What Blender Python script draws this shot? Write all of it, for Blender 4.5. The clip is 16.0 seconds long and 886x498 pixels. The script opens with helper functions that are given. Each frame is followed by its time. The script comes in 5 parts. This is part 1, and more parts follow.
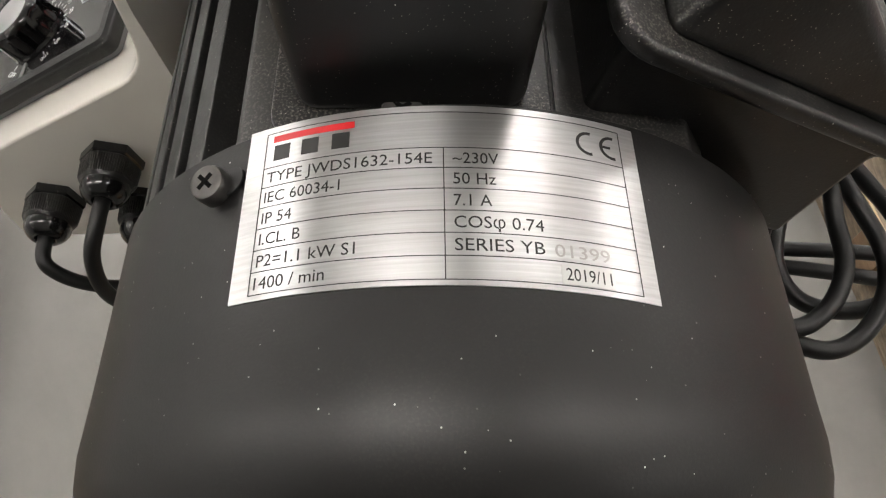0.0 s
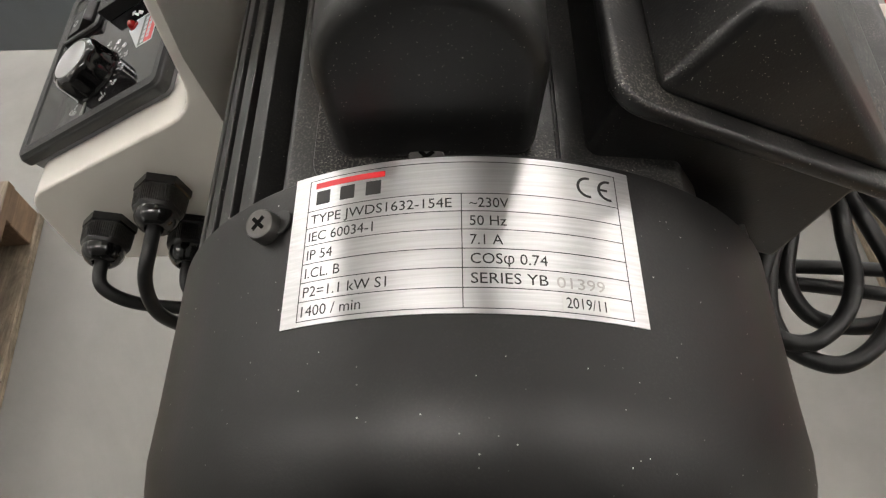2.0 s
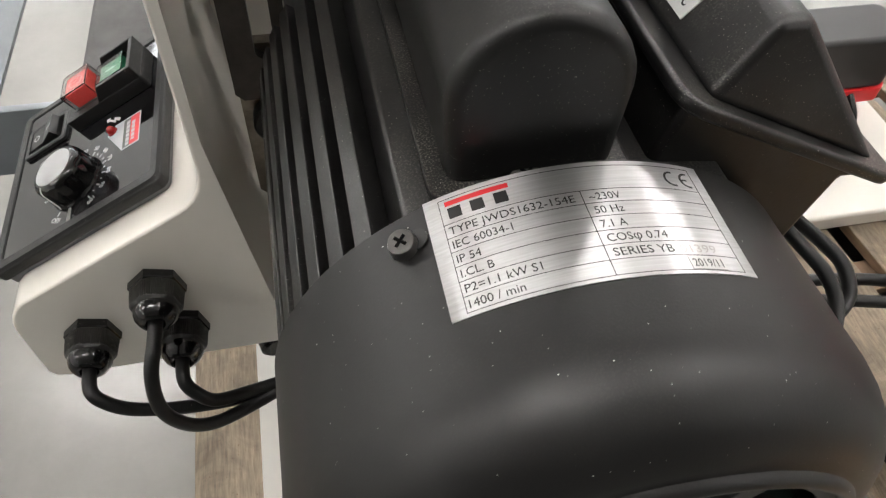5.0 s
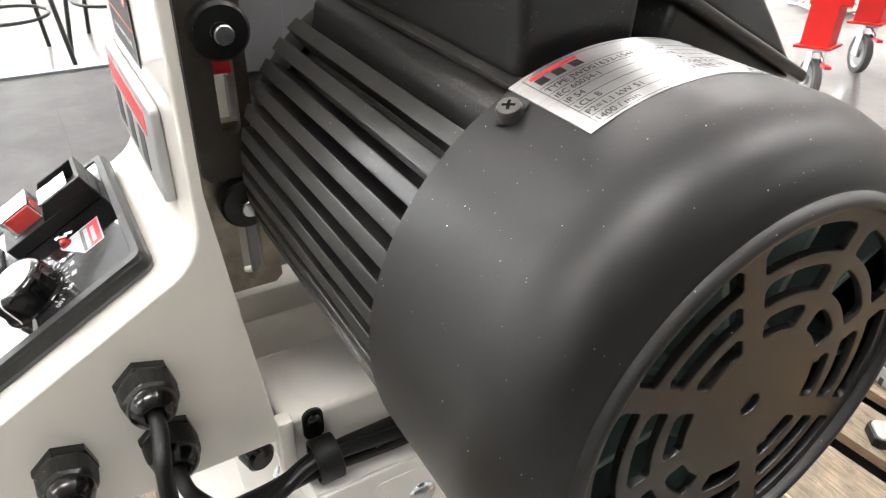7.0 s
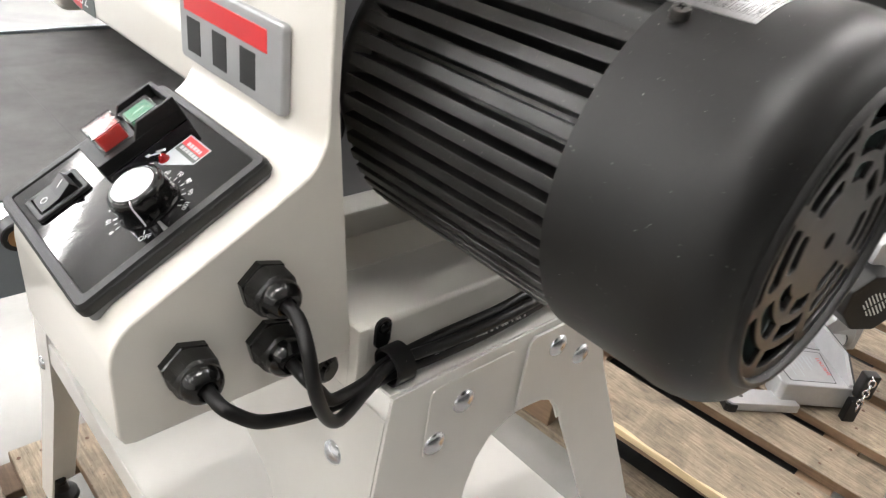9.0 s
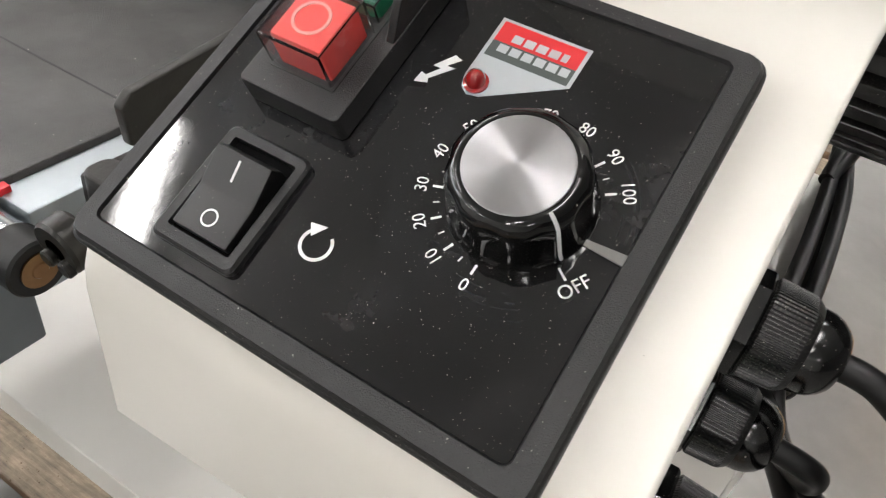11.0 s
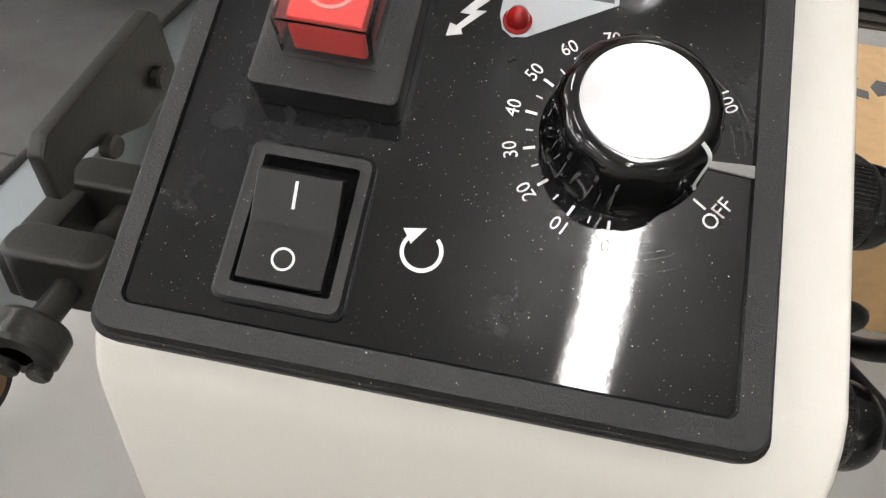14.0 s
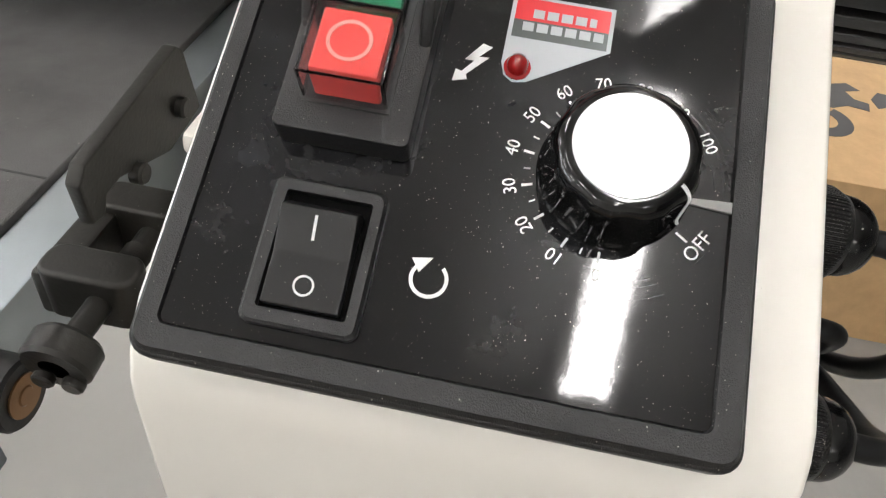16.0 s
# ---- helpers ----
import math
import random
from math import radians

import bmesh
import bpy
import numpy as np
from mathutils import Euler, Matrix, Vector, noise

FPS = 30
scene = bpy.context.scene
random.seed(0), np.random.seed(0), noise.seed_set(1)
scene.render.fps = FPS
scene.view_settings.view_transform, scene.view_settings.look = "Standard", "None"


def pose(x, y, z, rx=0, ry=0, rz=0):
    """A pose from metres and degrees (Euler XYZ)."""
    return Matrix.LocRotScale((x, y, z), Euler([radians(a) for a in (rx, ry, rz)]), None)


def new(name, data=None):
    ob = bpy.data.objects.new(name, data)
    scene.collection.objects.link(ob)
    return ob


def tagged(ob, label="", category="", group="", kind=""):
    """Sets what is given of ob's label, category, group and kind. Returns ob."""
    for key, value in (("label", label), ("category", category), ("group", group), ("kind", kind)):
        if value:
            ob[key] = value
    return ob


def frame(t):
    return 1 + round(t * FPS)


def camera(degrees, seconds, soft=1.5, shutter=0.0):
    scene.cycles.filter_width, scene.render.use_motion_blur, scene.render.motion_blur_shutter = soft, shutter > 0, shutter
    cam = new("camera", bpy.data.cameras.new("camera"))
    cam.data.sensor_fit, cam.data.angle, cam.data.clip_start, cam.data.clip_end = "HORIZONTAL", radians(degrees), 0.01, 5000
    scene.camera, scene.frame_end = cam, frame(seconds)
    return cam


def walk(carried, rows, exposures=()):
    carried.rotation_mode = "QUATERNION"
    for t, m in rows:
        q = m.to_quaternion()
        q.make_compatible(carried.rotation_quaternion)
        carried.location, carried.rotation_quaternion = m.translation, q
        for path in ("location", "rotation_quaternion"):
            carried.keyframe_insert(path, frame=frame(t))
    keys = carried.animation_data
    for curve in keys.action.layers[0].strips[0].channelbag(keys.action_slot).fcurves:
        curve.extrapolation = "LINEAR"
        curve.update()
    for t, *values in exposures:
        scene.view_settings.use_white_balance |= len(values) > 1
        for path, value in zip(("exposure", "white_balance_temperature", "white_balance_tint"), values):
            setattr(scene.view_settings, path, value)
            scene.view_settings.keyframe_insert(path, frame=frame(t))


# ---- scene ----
cam = camera(63.19, 16.0, soft=1.2, shutter=0.2)
EXPOSURES = [(0.0, -0.35, 6750, 10), (4.2, -0.3, 6650, 9), (6.3, 0.38, 6500, 10), (7.0, 0.72, 6500, 10), (7.5, 0.66, 6500, 10), (8.6, 0.33, 6500, 10), (9.2, 0.24, 6500, 10), (10.2, -0.2, 6500, 10), (12.3, -0.2, 6500, 10), (16.0, -0.2, 6500, 10)]
PATH = [
    (0.0, -0.0050, -0.0107, 1.2753, 29.14, -0.53, -0.85),
    (0.5, -0.0046, -0.0122, 1.2831, 29.28, 0.27, -0.93),
    (1.0, -0.0040, -0.0184, 1.2869, 29.72, 0.62, -0.31),
    (1.5, -0.0045, -0.0178, 1.2921, 29.85, 0.73, -0.16),
    (2.0, -0.0027, -0.0179, 1.2967, 30.15, 1.80, -0.06),
    (2.5, -0.0004, -0.0174, 1.2985, 30.43, 2.13, -0.28),
    (3.0, 0.0053, -0.0155, 1.2979, 30.30, 2.49, -1.68),
    (3.5, 0.0106, -0.0125, 1.2976, 29.94, 2.49, -3.24),
    (4.0, -0.0028, -0.0153, 1.3010, 31.10, 1.52, -4.69),
    (4.2, -0.0162, -0.0152, 1.3024, 31.96, 1.06, -6.44),
    (6.3, -0.1311, -0.1121, 1.2655, 56.36, -6.10, -24.80),
    (6.5, -0.1385, -0.1076, 1.2507, 58.08, -5.41, -28.00),
    (7.0, -0.1681, -0.0899, 1.2330, 57.53, -1.29, -30.29),
    (7.5, -0.2151, -0.1109, 1.2343, 56.66, -1.02, -36.30),
    (8.0, -0.2707, -0.1629, 1.2628, 59.59, -4.19, -39.22),
    (8.5, -0.3108, -0.1552, 1.2487, 60.46, -5.89, -40.53),
    (8.6, -0.3149, -0.1441, 1.2475, 60.42, -6.27, -41.00),
    (9.0, -0.3137, -0.0779, 1.2025, 59.92, -7.35, -41.55),
    (9.5, -0.3048, 0.0178, 1.1745, 55.19, -7.57, -43.14),
    (10.0, -0.3157, 0.0917, 1.1430, 52.71, -6.61, -44.87),
    (10.2, -0.3157, 0.1279, 1.1353, 51.97, -8.15, -47.99),
    (12.3, -0.3108, 0.2432, 1.0901, 48.01, -4.70, -73.32),
    (12.5, -0.3111, 0.2521, 1.0916, 47.47, -4.72, -76.10),
    (13.0, -0.3158, 0.2618, 1.0954, 47.85, -4.89, -78.18),
    (13.5, -0.3198, 0.2679, 1.0946, 47.37, -6.00, -79.62),
    (14.0, -0.3160, 0.2719, 1.0981, 47.30, -5.56, -80.50),
    (14.5, -0.3125, 0.2718, 1.1015, 47.49, -5.23, -80.64),
    (15.0, -0.3166, 0.2703, 1.1024, 46.71, -5.71, -79.89),
    (15.5, -0.3252, 0.2713, 1.1033, 47.05, -5.79, -79.25),
    (16.0, -0.3233, 0.2724, 1.1107, 47.74, -5.70, -80.06),
]
walk(cam, [(t, pose(*p)) for t, *p in PATH], EXPOSURES)

# ---- light: a hall with rows of linear ceiling lamps, running along x ----
AXIS = 1.074  # height of the motor's axis over the floor
HALL = (-9.0, 11.0, -9.0, 12.0, 4.6)  # x0, x1, y0, y1, height
# the row at -3.97 is unseen, added to light faces turned south
LAMP_ROWS = (-3.97, -0.32, 3.33, 6.85, 10.4)
LAMP_STARTS = {3.33: -2.45, 6.85: -2.95}  # where in its row a lamp begins; the other rows: -1.52
LAMP_LENGTH, LAMP_PITCH = 1.45, 3.02
world = bpy.data.worlds.new("hall_air")
scene.world = world
world.use_nodes = True
world.node_tree.nodes["Background"].inputs[0].default_value = (0.9, 0.95, 1.0, 1)
world.node_tree.nodes["Background"].inputs[1].default_value = 0.03
LAMP_POWER = 55.0
FILL_POWER = 10.0  # strength of the fill glow behind the added, unseen north windows

# ---- materials ----
def mat(name, color, rough=0.5, metal=0.0, var=0.12, scale=40.0, bump=0.0, bump_scale=400.0, specks=0.0,
        speck_scale=900.0, speck_color=(0.62, 0.58, 0.52, 1), coat=0.0, rough_var=0.0, stretch=None, island=0.0, spec=0.5,
        speck_size=0.16, big=0.35, dust=0.0, stains=0.0, sheen=0.0, settle=0.0):
    m = bpy.data.materials.new(name)
    m.use_nodes = True
    nt = m.node_tree
    n, ln = nt.nodes, nt.links
    b = n["Principled BSDF"]
    b.inputs["Roughness"].default_value = rough
    b.inputs["Metallic"].default_value = metal
    b.inputs["Specular IOR Level"].default_value = spec
    b.inputs["Coat Weight"].default_value = coat
    b.inputs["Sheen Weight"].default_value = sheen
    b.inputs["Sheen Roughness"].default_value = 0.45
    b.inputs["Coat Roughness"].default_value = 0.08
    tc = n.new("ShaderNodeTexCoord")
    mp = n.new("ShaderNodeMapping")
    ln.new(tc.outputs["Object"], mp.inputs[0])
    if stretch:
        mp.inputs["Scale"].default_value = stretch
    no = n.new("ShaderNodeTexNoise")
    no.inputs["Scale"].default_value = scale
    no.inputs["Detail"].default_value = 8
    no.inputs["Roughness"].default_value = 0.65
    ln.new(mp.outputs[0], no.inputs["Vector"])
    r = n.new("ShaderNodeValToRGB")
    c = color[:3]
    r.color_ramp.elements[0].position, r.color_ramp.elements[1].position = 0.3, 0.7
    r.color_ramp.elements[0].color = (*[max(0, x * (1 - var)) for x in c], 1)
    r.color_ramp.elements[1].color = (*[min(1, x * (1 + var)) for x in c], 1)
    ln.new(no.outputs["Fac"], r.inputs[0])
    out = r.outputs[0]
    if island:
        gi = n.new("ShaderNodeObjectInfo")
        hs = n.new("ShaderNodeHueSaturation")
        mr = n.new("ShaderNodeMapRange")
        mr.inputs[3].default_value, mr.inputs[4].default_value = 1 - island, 1 + island
        ln.new(gi.outputs["Random"], mr.inputs[0])
        ln.new(mr.outputs[0], hs.inputs["Value"])
        ln.new(out, hs.inputs["Color"])
        out = hs.outputs[0]
    if stains:
        # large dirty patches, drawn out with the grain
        ns = n.new("ShaderNodeTexNoise")
        ns.inputs["Scale"].default_value = scale * 0.7
        ns.inputs["Detail"].default_value = 9
        ns.inputs["Roughness"].default_value = 0.68
        ns.inputs["Distortion"].default_value = 0.8
        ln.new(tc.outputs["Object"], ns.inputs["Vector"])
        sr = n.new("ShaderNodeMapRange")
        sr.inputs[1].default_value, sr.inputs[2].default_value = 0.42, 0.72
        sr.inputs[3].default_value, sr.inputs[4].default_value = 1.0, 1.0 - stains
        ln.new(ns.outputs["Fac"], sr.inputs[0])
        hv = n.new("ShaderNodeHueSaturation")
        hv.inputs["Saturation"].default_value = 0.9
        ln.new(sr.outputs[0], hv.inputs["Value"])
        ln.new(out, hv.inputs["Color"])
        out = hv.outputs[0]
    if dust:
        # a thin uneven film of settled dust, in smears
        nd = n.new("ShaderNodeTexNoise")
        nd.inputs["Scale"].default_value = 22
        nd.inputs["Detail"].default_value = 9
        nd.inputs["Roughness"].default_value = 0.7
        nd.inputs["Distortion"].default_value = 1.2
        ln.new(tc.outputs["Object"], nd.inputs["Vector"])
        dr = n.new("ShaderNodeMapRange")
        dr.inputs[1].default_value, dr.inputs[2].default_value = 0.52, 0.85
        dr.inputs[4].default_value = dust
        ln.new(nd.outputs["Fac"], dr.inputs[0])
        dm = n.new("ShaderNodeMix")
        dm.data_type = "RGBA"
        ln.new(dr.outputs[0], dm.inputs[0])
        ln.new(out, dm.inputs[6])
        dm.inputs[7].default_value = (0.34, 0.33, 0.32, 1)
        out = dm.outputs[2]
    if settle:
        # sawdust lying on what faces up: fine grain gathered in patches
        fine, patch, geo, sep = n.new("ShaderNodeTexNoise"), n.new("ShaderNodeTexNoise"), n.new("ShaderNodeNewGeometry"), n.new("ShaderNodeSeparateXYZ")
        fine.inputs["Scale"].default_value, patch.inputs["Scale"].default_value = 1700, 30
        patch.inputs["Detail"].default_value = 5
        ln.new(tc.outputs["Object"], fine.inputs["Vector"])
        ln.new(tc.outputs["Object"], patch.inputs["Vector"])
        ln.new(geo.outputs["Normal"], sep.inputs[0])
        fac = None
        for sock, lo, hi in ((fine.outputs["Fac"], 0.5, 0.68), (patch.outputs["Fac"], 0.40, 0.66), (sep.outputs[2], 0.35, 0.95)):
            q = n.new("ShaderNodeMapRange")
            q.inputs[1].default_value, q.inputs[2].default_value = lo, hi
            ln.new(sock, q.inputs[0])
            if fac is None:
                q.inputs[4].default_value = settle
                fac = q.outputs[0]
            else:
                k = n.new("ShaderNodeMath")
                k.operation = "MULTIPLY"
                ln.new(fac, k.inputs[0])
                ln.new(q.outputs[0], k.inputs[1])
                fac = k.outputs[0]
        sm = n.new("ShaderNodeMix")
        sm.data_type = "RGBA"
        ln.new(fac, sm.inputs[0])
        ln.new(out, sm.inputs[6])
        sm.inputs[7].default_value = (0.46, 0.43, 0.38, 1)
        out = sm.outputs[2]
    if specks:
        # grains of dust: a grain shows where a cell's centre is near and its random colour high; they gather in patches
        pn = n.new("ShaderNodeTexNoise")
        pn.inputs["Scale"].default_value = 35
        pn.inputs["Detail"].default_value = 3
        ln.new(tc.outputs["Object"], pn.inputs["Vector"])
        for size_k, share in ((1.0, specks), (0.42, specks * big)):
            vo = n.new("ShaderNodeTexVoronoi")
            vo.inputs["Scale"].default_value = speck_scale * size_k
            ln.new(tc.outputs["Object"], vo.inputs["Vector"])
            lt = n.new("ShaderNodeMath")
            lt.operation = "LESS_THAN"
            lt.inputs[1].default_value = speck_size * (1.0 if size_k == 1 else 0.75)
            ln.new(vo.outputs["Distance"], lt.inputs[0])
            pr = n.new("ShaderNodeMapRange")
            pr.inputs[1].default_value, pr.inputs[2].default_value = 0.35, 0.68
            pr.inputs[3].default_value, pr.inputs[4].default_value = 1.0 - share * 0.15, 1.0 - share
            ln.new(pn.outputs["Fac"], pr.inputs[0])
            sp = n.new("ShaderNodeSeparateColor")
            ln.new(vo.outputs["Color"], sp.inputs[0])
            gt = n.new("ShaderNodeMath")
            gt.operation = "GREATER_THAN"
            ln.new(sp.outputs[0], gt.inputs[0])
            ln.new(pr.outputs[0], gt.inputs[1])
            mu = n.new("ShaderNodeMath")
            mu.operation = "MULTIPLY"
            ln.new(lt.outputs[0], mu.inputs[0])
            ln.new(gt.outputs[0], mu.inputs[1])
            # grains differ in how pale they are
            dim = n.new("ShaderNodeMath")
            dim.operation = "MULTIPLY"
            sq = n.new("ShaderNodeMath")
            sq.operation = "POWER"
            sq.inputs[1].default_value = 2.2
            ln.new(sp.outputs[1], sq.inputs[0])
            ln.new(mu.outputs[0], dim.inputs[0])
            ln.new(sq.outputs[0], dim.inputs[1])
            mx = n.new("ShaderNodeMix")
            mx.data_type = "RGBA"
            ln.new(dim.outputs[0], mx.inputs[0])
            ln.new(out, mx.inputs[6])
            mx.inputs[7].default_value = speck_color
            out = mx.outputs[2]
    ln.new(out, b.inputs["Base Color"])
    if rough_var:
        rm = n.new("ShaderNodeMapRange")
        rm.inputs[3].default_value, rm.inputs[4].default_value = max(0.02, rough - rough_var), min(1, rough + rough_var)
        n2 = n.new("ShaderNodeTexNoise")
        n2.inputs["Scale"].default_value = scale * 0.35
        n2.inputs["Detail"].default_value = 6
        ln.new(mp.outputs[0], n2.inputs["Vector"])
        ln.new(n2.outputs["Fac"], rm.inputs[0])
        ln.new(rm.outputs[0], b.inputs["Roughness"])
    if bump:
        nb = n.new("ShaderNodeTexNoise")
        nb.inputs["Scale"].default_value = bump_scale
        nb.inputs["Detail"].default_value = 4
        ln.new(mp.outputs[0], nb.inputs["Vector"])
        bp = n.new("ShaderNodeBump")
        bp.inputs["Strength"].default_value = bump
        bp.inputs["Distance"].default_value = 0.0006
        ln.new(nb.outputs["Fac"], bp.inputs["Height"])
        ln.new(bp.outputs[0], b.inputs["Normal"])
    return m


BLACK = mat("black_satin_enamel", (0.0052, 0.0049, 0.0049), 0.43, var=0.25, scale=25, bump=0.06, bump_scale=1500, specks=0.5, speck_scale=560, speck_size=0.10, big=0.05, speck_color=(0.8, 0.78, 0.74, 1), rough_var=0.05, spec=0.46, dust=0.018, sheen=0.0, settle=0.02)
FIN = mat("black_cast_enamel", (0.0065, 0.0063, 0.0062), 0.34, var=0.45, scale=60, bump=0.14, bump_scale=900, specks=0.6, speck_scale=800, speck_size=0.13, rough_var=0.12, spec=0.7, dust=0.04, sheen=0.0, settle=0.16)
DUSTY = mat("dusty_black_plastic", (0.0046, 0.0044, 0.0044), 0.36, var=0.4, scale=30, bump=0.12, bump_scale=1400, specks=0.9, speck_scale=1300, speck_size=0.14, rough_var=0.08, spec=0.5, dust=0.06, sheen=0.0, settle=0.4)
COVERBLK = mat("glossy_black_cover_plastic", (0.0044, 0.0043, 0.0043), 0.42, var=0.4, scale=30, bump=0.06, bump_scale=900, specks=0.6, speck_scale=1300, speck_size=0.12, rough_var=0.06, spec=0.5, dust=0.02, settle=0.10)
CREAM = mat("cream_powder_coat", (0.74, 0.715, 0.655), 0.30, var=0.025, scale=12, bump=0.09, bump_scale=260, specks=0.05, speck_scale=160, speck_size=0.05, speck_color=(0.25, 0.22, 0.2, 1), coat=0.75, rough_var=0.04)
STANDW = mat("light_grey_powder_coat", (0.68, 0.665, 0.63), 0.28, var=0.03, scale=10, bump=0.06, bump_scale=350, specks=0.02, speck_scale=160, speck_size=0.05, speck_color=(0.3, 0.27, 0.24, 1))
PLASTIC = mat("textured_black_plastic", (0.0065, 0.0065, 0.0066), 0.46, var=0.3, scale=900, bump=0.32, bump_scale=2600, specks=0.7, speck_scale=1300, speck_size=0.12, spec=0.5)
PANEL = mat("glossy_black_panel", (0.0035, 0.0033, 0.0036), 0.05, var=0.5, scale=30, bump=0.045, bump_scale=110, specks=1.0, speck_scale=1500, speck_size=0.125, big=0.35, rough_var=0.04, dust=0.09)
def smear_panel(m, centre):
    """Wiped haze on the gloss face, and fine scuffs in rings round the knob."""
    nt = m.node_tree
    n, ln, b = nt.nodes, nt.links, nt.nodes["Principled BSDF"]
    tc = n.new("ShaderNodeTexCoord")
    def calc(op, a, c):
        k = n.new("ShaderNodeMath")
        k.operation = op
        for i, v in enumerate((a, c)):
            if isinstance(v, float):
                k.inputs[i].default_value = v
            else:
                ln.new(v, k.inputs[i])
        return k.outputs[0]
    def span(sock, lo, hi, top=1.0):
        q = n.new("ShaderNodeMapRange")
        q.inputs[1].default_value, q.inputs[2].default_value, q.inputs[4].default_value = lo, hi, top
        ln.new(sock, q.inputs[0])
        return q.outputs[0]
    def cloud(scale, detail, distortion):
        q = n.new("ShaderNodeTexNoise")
        q.inputs["Scale"].default_value, q.inputs["Detail"].default_value, q.inputs["Distortion"].default_value = scale, detail, distortion
        ln.new(tc.outputs["Object"], q.inputs["Vector"])
        return q.outputs["Fac"]
    far = n.new("ShaderNodeVectorMath")
    far.operation = "DISTANCE"
    ln.new(tc.outputs["Object"], far.inputs[0])
    far.inputs[1].default_value = centre
    r = far.outputs["Value"]
    ring = calc("MULTIPLY", span(r, 0.0190, 0.0215), span(r, 0.0305, 0.0265))
    lines = n.new("ShaderNodeTexNoise")
    lines.noise_dimensions = "1D"
    lines.inputs["Scale"].default_value, lines.inputs["Detail"].default_value = 1800, 2
    ln.new(r, lines.inputs["W"])
    scuff = calc("MULTIPLY", calc("MULTIPLY", ring, span(lines.outputs["Fac"], 0.48, 0.66)), span(cloud(55, 3, 0.5), 0.42, 0.62))
    wipe = calc("MULTIPLY", span(cloud(24, 4, 0.7), 0.48, 0.74, 0.8), span(cloud(90, 6, 0.9), 0.30, 0.75))
    haze = calc("MAXIMUM", calc("MULTIPLY", scuff, 0.55), wipe)
    mix = n.new("ShaderNodeMix")
    mix.data_type = "RGBA"
    ln.new(calc("MULTIPLY", haze, 0.05), mix.inputs[0])
    ln.new(b.inputs["Base Color"].links[0].from_socket, mix.inputs[6])
    mix.inputs[7].default_value = (0.50, 0.53, 0.60, 1)
    ln.new(mix.outputs[2], b.inputs["Base Color"])
    ln.new(calc("ADD", b.inputs["Roughness"].links[0].from_socket, calc("MULTIPLY", haze, 0.09)), b.inputs["Roughness"])


KNOB = mat("gloss_black_knob", (0.003, 0.003, 0.003), 0.08, var=0.2, specks=0.06, speck_scale=900, speck_size=0.12)
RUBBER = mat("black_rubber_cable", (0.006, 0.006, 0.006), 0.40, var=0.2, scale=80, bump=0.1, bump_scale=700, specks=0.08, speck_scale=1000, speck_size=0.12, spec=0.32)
GLAND = mat("glossy_black_nylon", (0.0035, 0.0035, 0.0035), 0.16, var=0.3, scale=90, specks=0.7, speck_scale=900, speck_size=0.13)
GLANDRIB = mat("ribbed_black_nylon", (0.0045, 0.0045, 0.0045), 0.30, var=0.3, scale=90, bump=0.15, bump_scale=900, specks=0.8, speck_scale=1100, speck_size=0.14, spec=0.4, settle=0.35)
SILVER = mat("silver_paint", (0.40, 0.405, 0.41), 0.40, 0.45, var=0.06, scale=30, bump=0.05)
TYRE = mat("grey_rubber", (0.09, 0.09, 0.088), 0.6, var=0.1, scale=40)
WALLMID = mat("grey_hall_wall", (0.34, 0.335, 0.325), 0.7, var=0.08, scale=2)
WALLDARK = mat("dark_hall_wall", (0.10, 0.10, 0.097), 0.7, var=0.1, scale=2)
CHROME = mat("zinc_plated_steel", (0.70, 0.71, 0.74), 0.22, 1.0, var=0.08, scale=50)
STEEL = mat("dull_steel", (0.42, 0.40, 0.37), 0.42, 0.9, var=0.2, scale=60, bump=0.2, bump_scale=300)
GREYP = mat("grey_painted_steel", (0.20, 0.20, 0.21), 0.45, 0.0, var=0.08, scale=20, bump=0.1)
PADDLE = mat("smooth_black_plastic", (0.0075, 0.0073, 0.0074), 0.38, var=0.2, scale=60, bump=0.05, bump_scale=900, specks=0.35, speck_scale=1700, speck_size=0.12, spec=0.45)
INK = mat("black_ink", (0.012, 0.012, 0.012), 0.45, var=0.1)
# near-black colour that puts a deep recess's shade on shallow parts
DEEPSHADE = mat("painted_recess_shade", (0.0015, 0.0015, 0.0015), 0.8, var=0.1, spec=0.1)
RED = mat("red_enamel", (0.62, 0.025, 0.03), 0.32, var=0.05, scale=20)
REDBTN = mat("red_button_plastic", (0.78, 0.075, 0.065), 0.30, var=0.03)
GREEN = mat("green_button_plastic", (0.015, 0.20, 0.09), 0.30, var=0.05)
WHITE = mat("white_print", (0.75, 0.75, 0.75), 0.45, var=0.04)
TAGGREY = mat("grey_print", (0.42, 0.45, 0.47), 0.35, var=0.04)
TAGDARK = mat("dark_green_grey_print", (0.06, 0.075, 0.07), 0.35, var=0.05)
ORANGE = mat("orange_plastic", (0.80, 0.13, 0.012), 0.38, var=0.04, scale=30)
BELT = mat("abrasive_black_belt", (0.085, 0.083, 0.082), 0.7, var=0.3, scale=25, bump=0.8, bump_scale=1800, specks=0.3, speck_scale=500, speck_size=0.1)
CONCRETE = mat("polished_concrete", (0.24, 0.235, 0.22), 0.22, var=0.12, scale=2.2, bump=0.05, bump_scale=25, rough_var=0.10, stains=0.18)
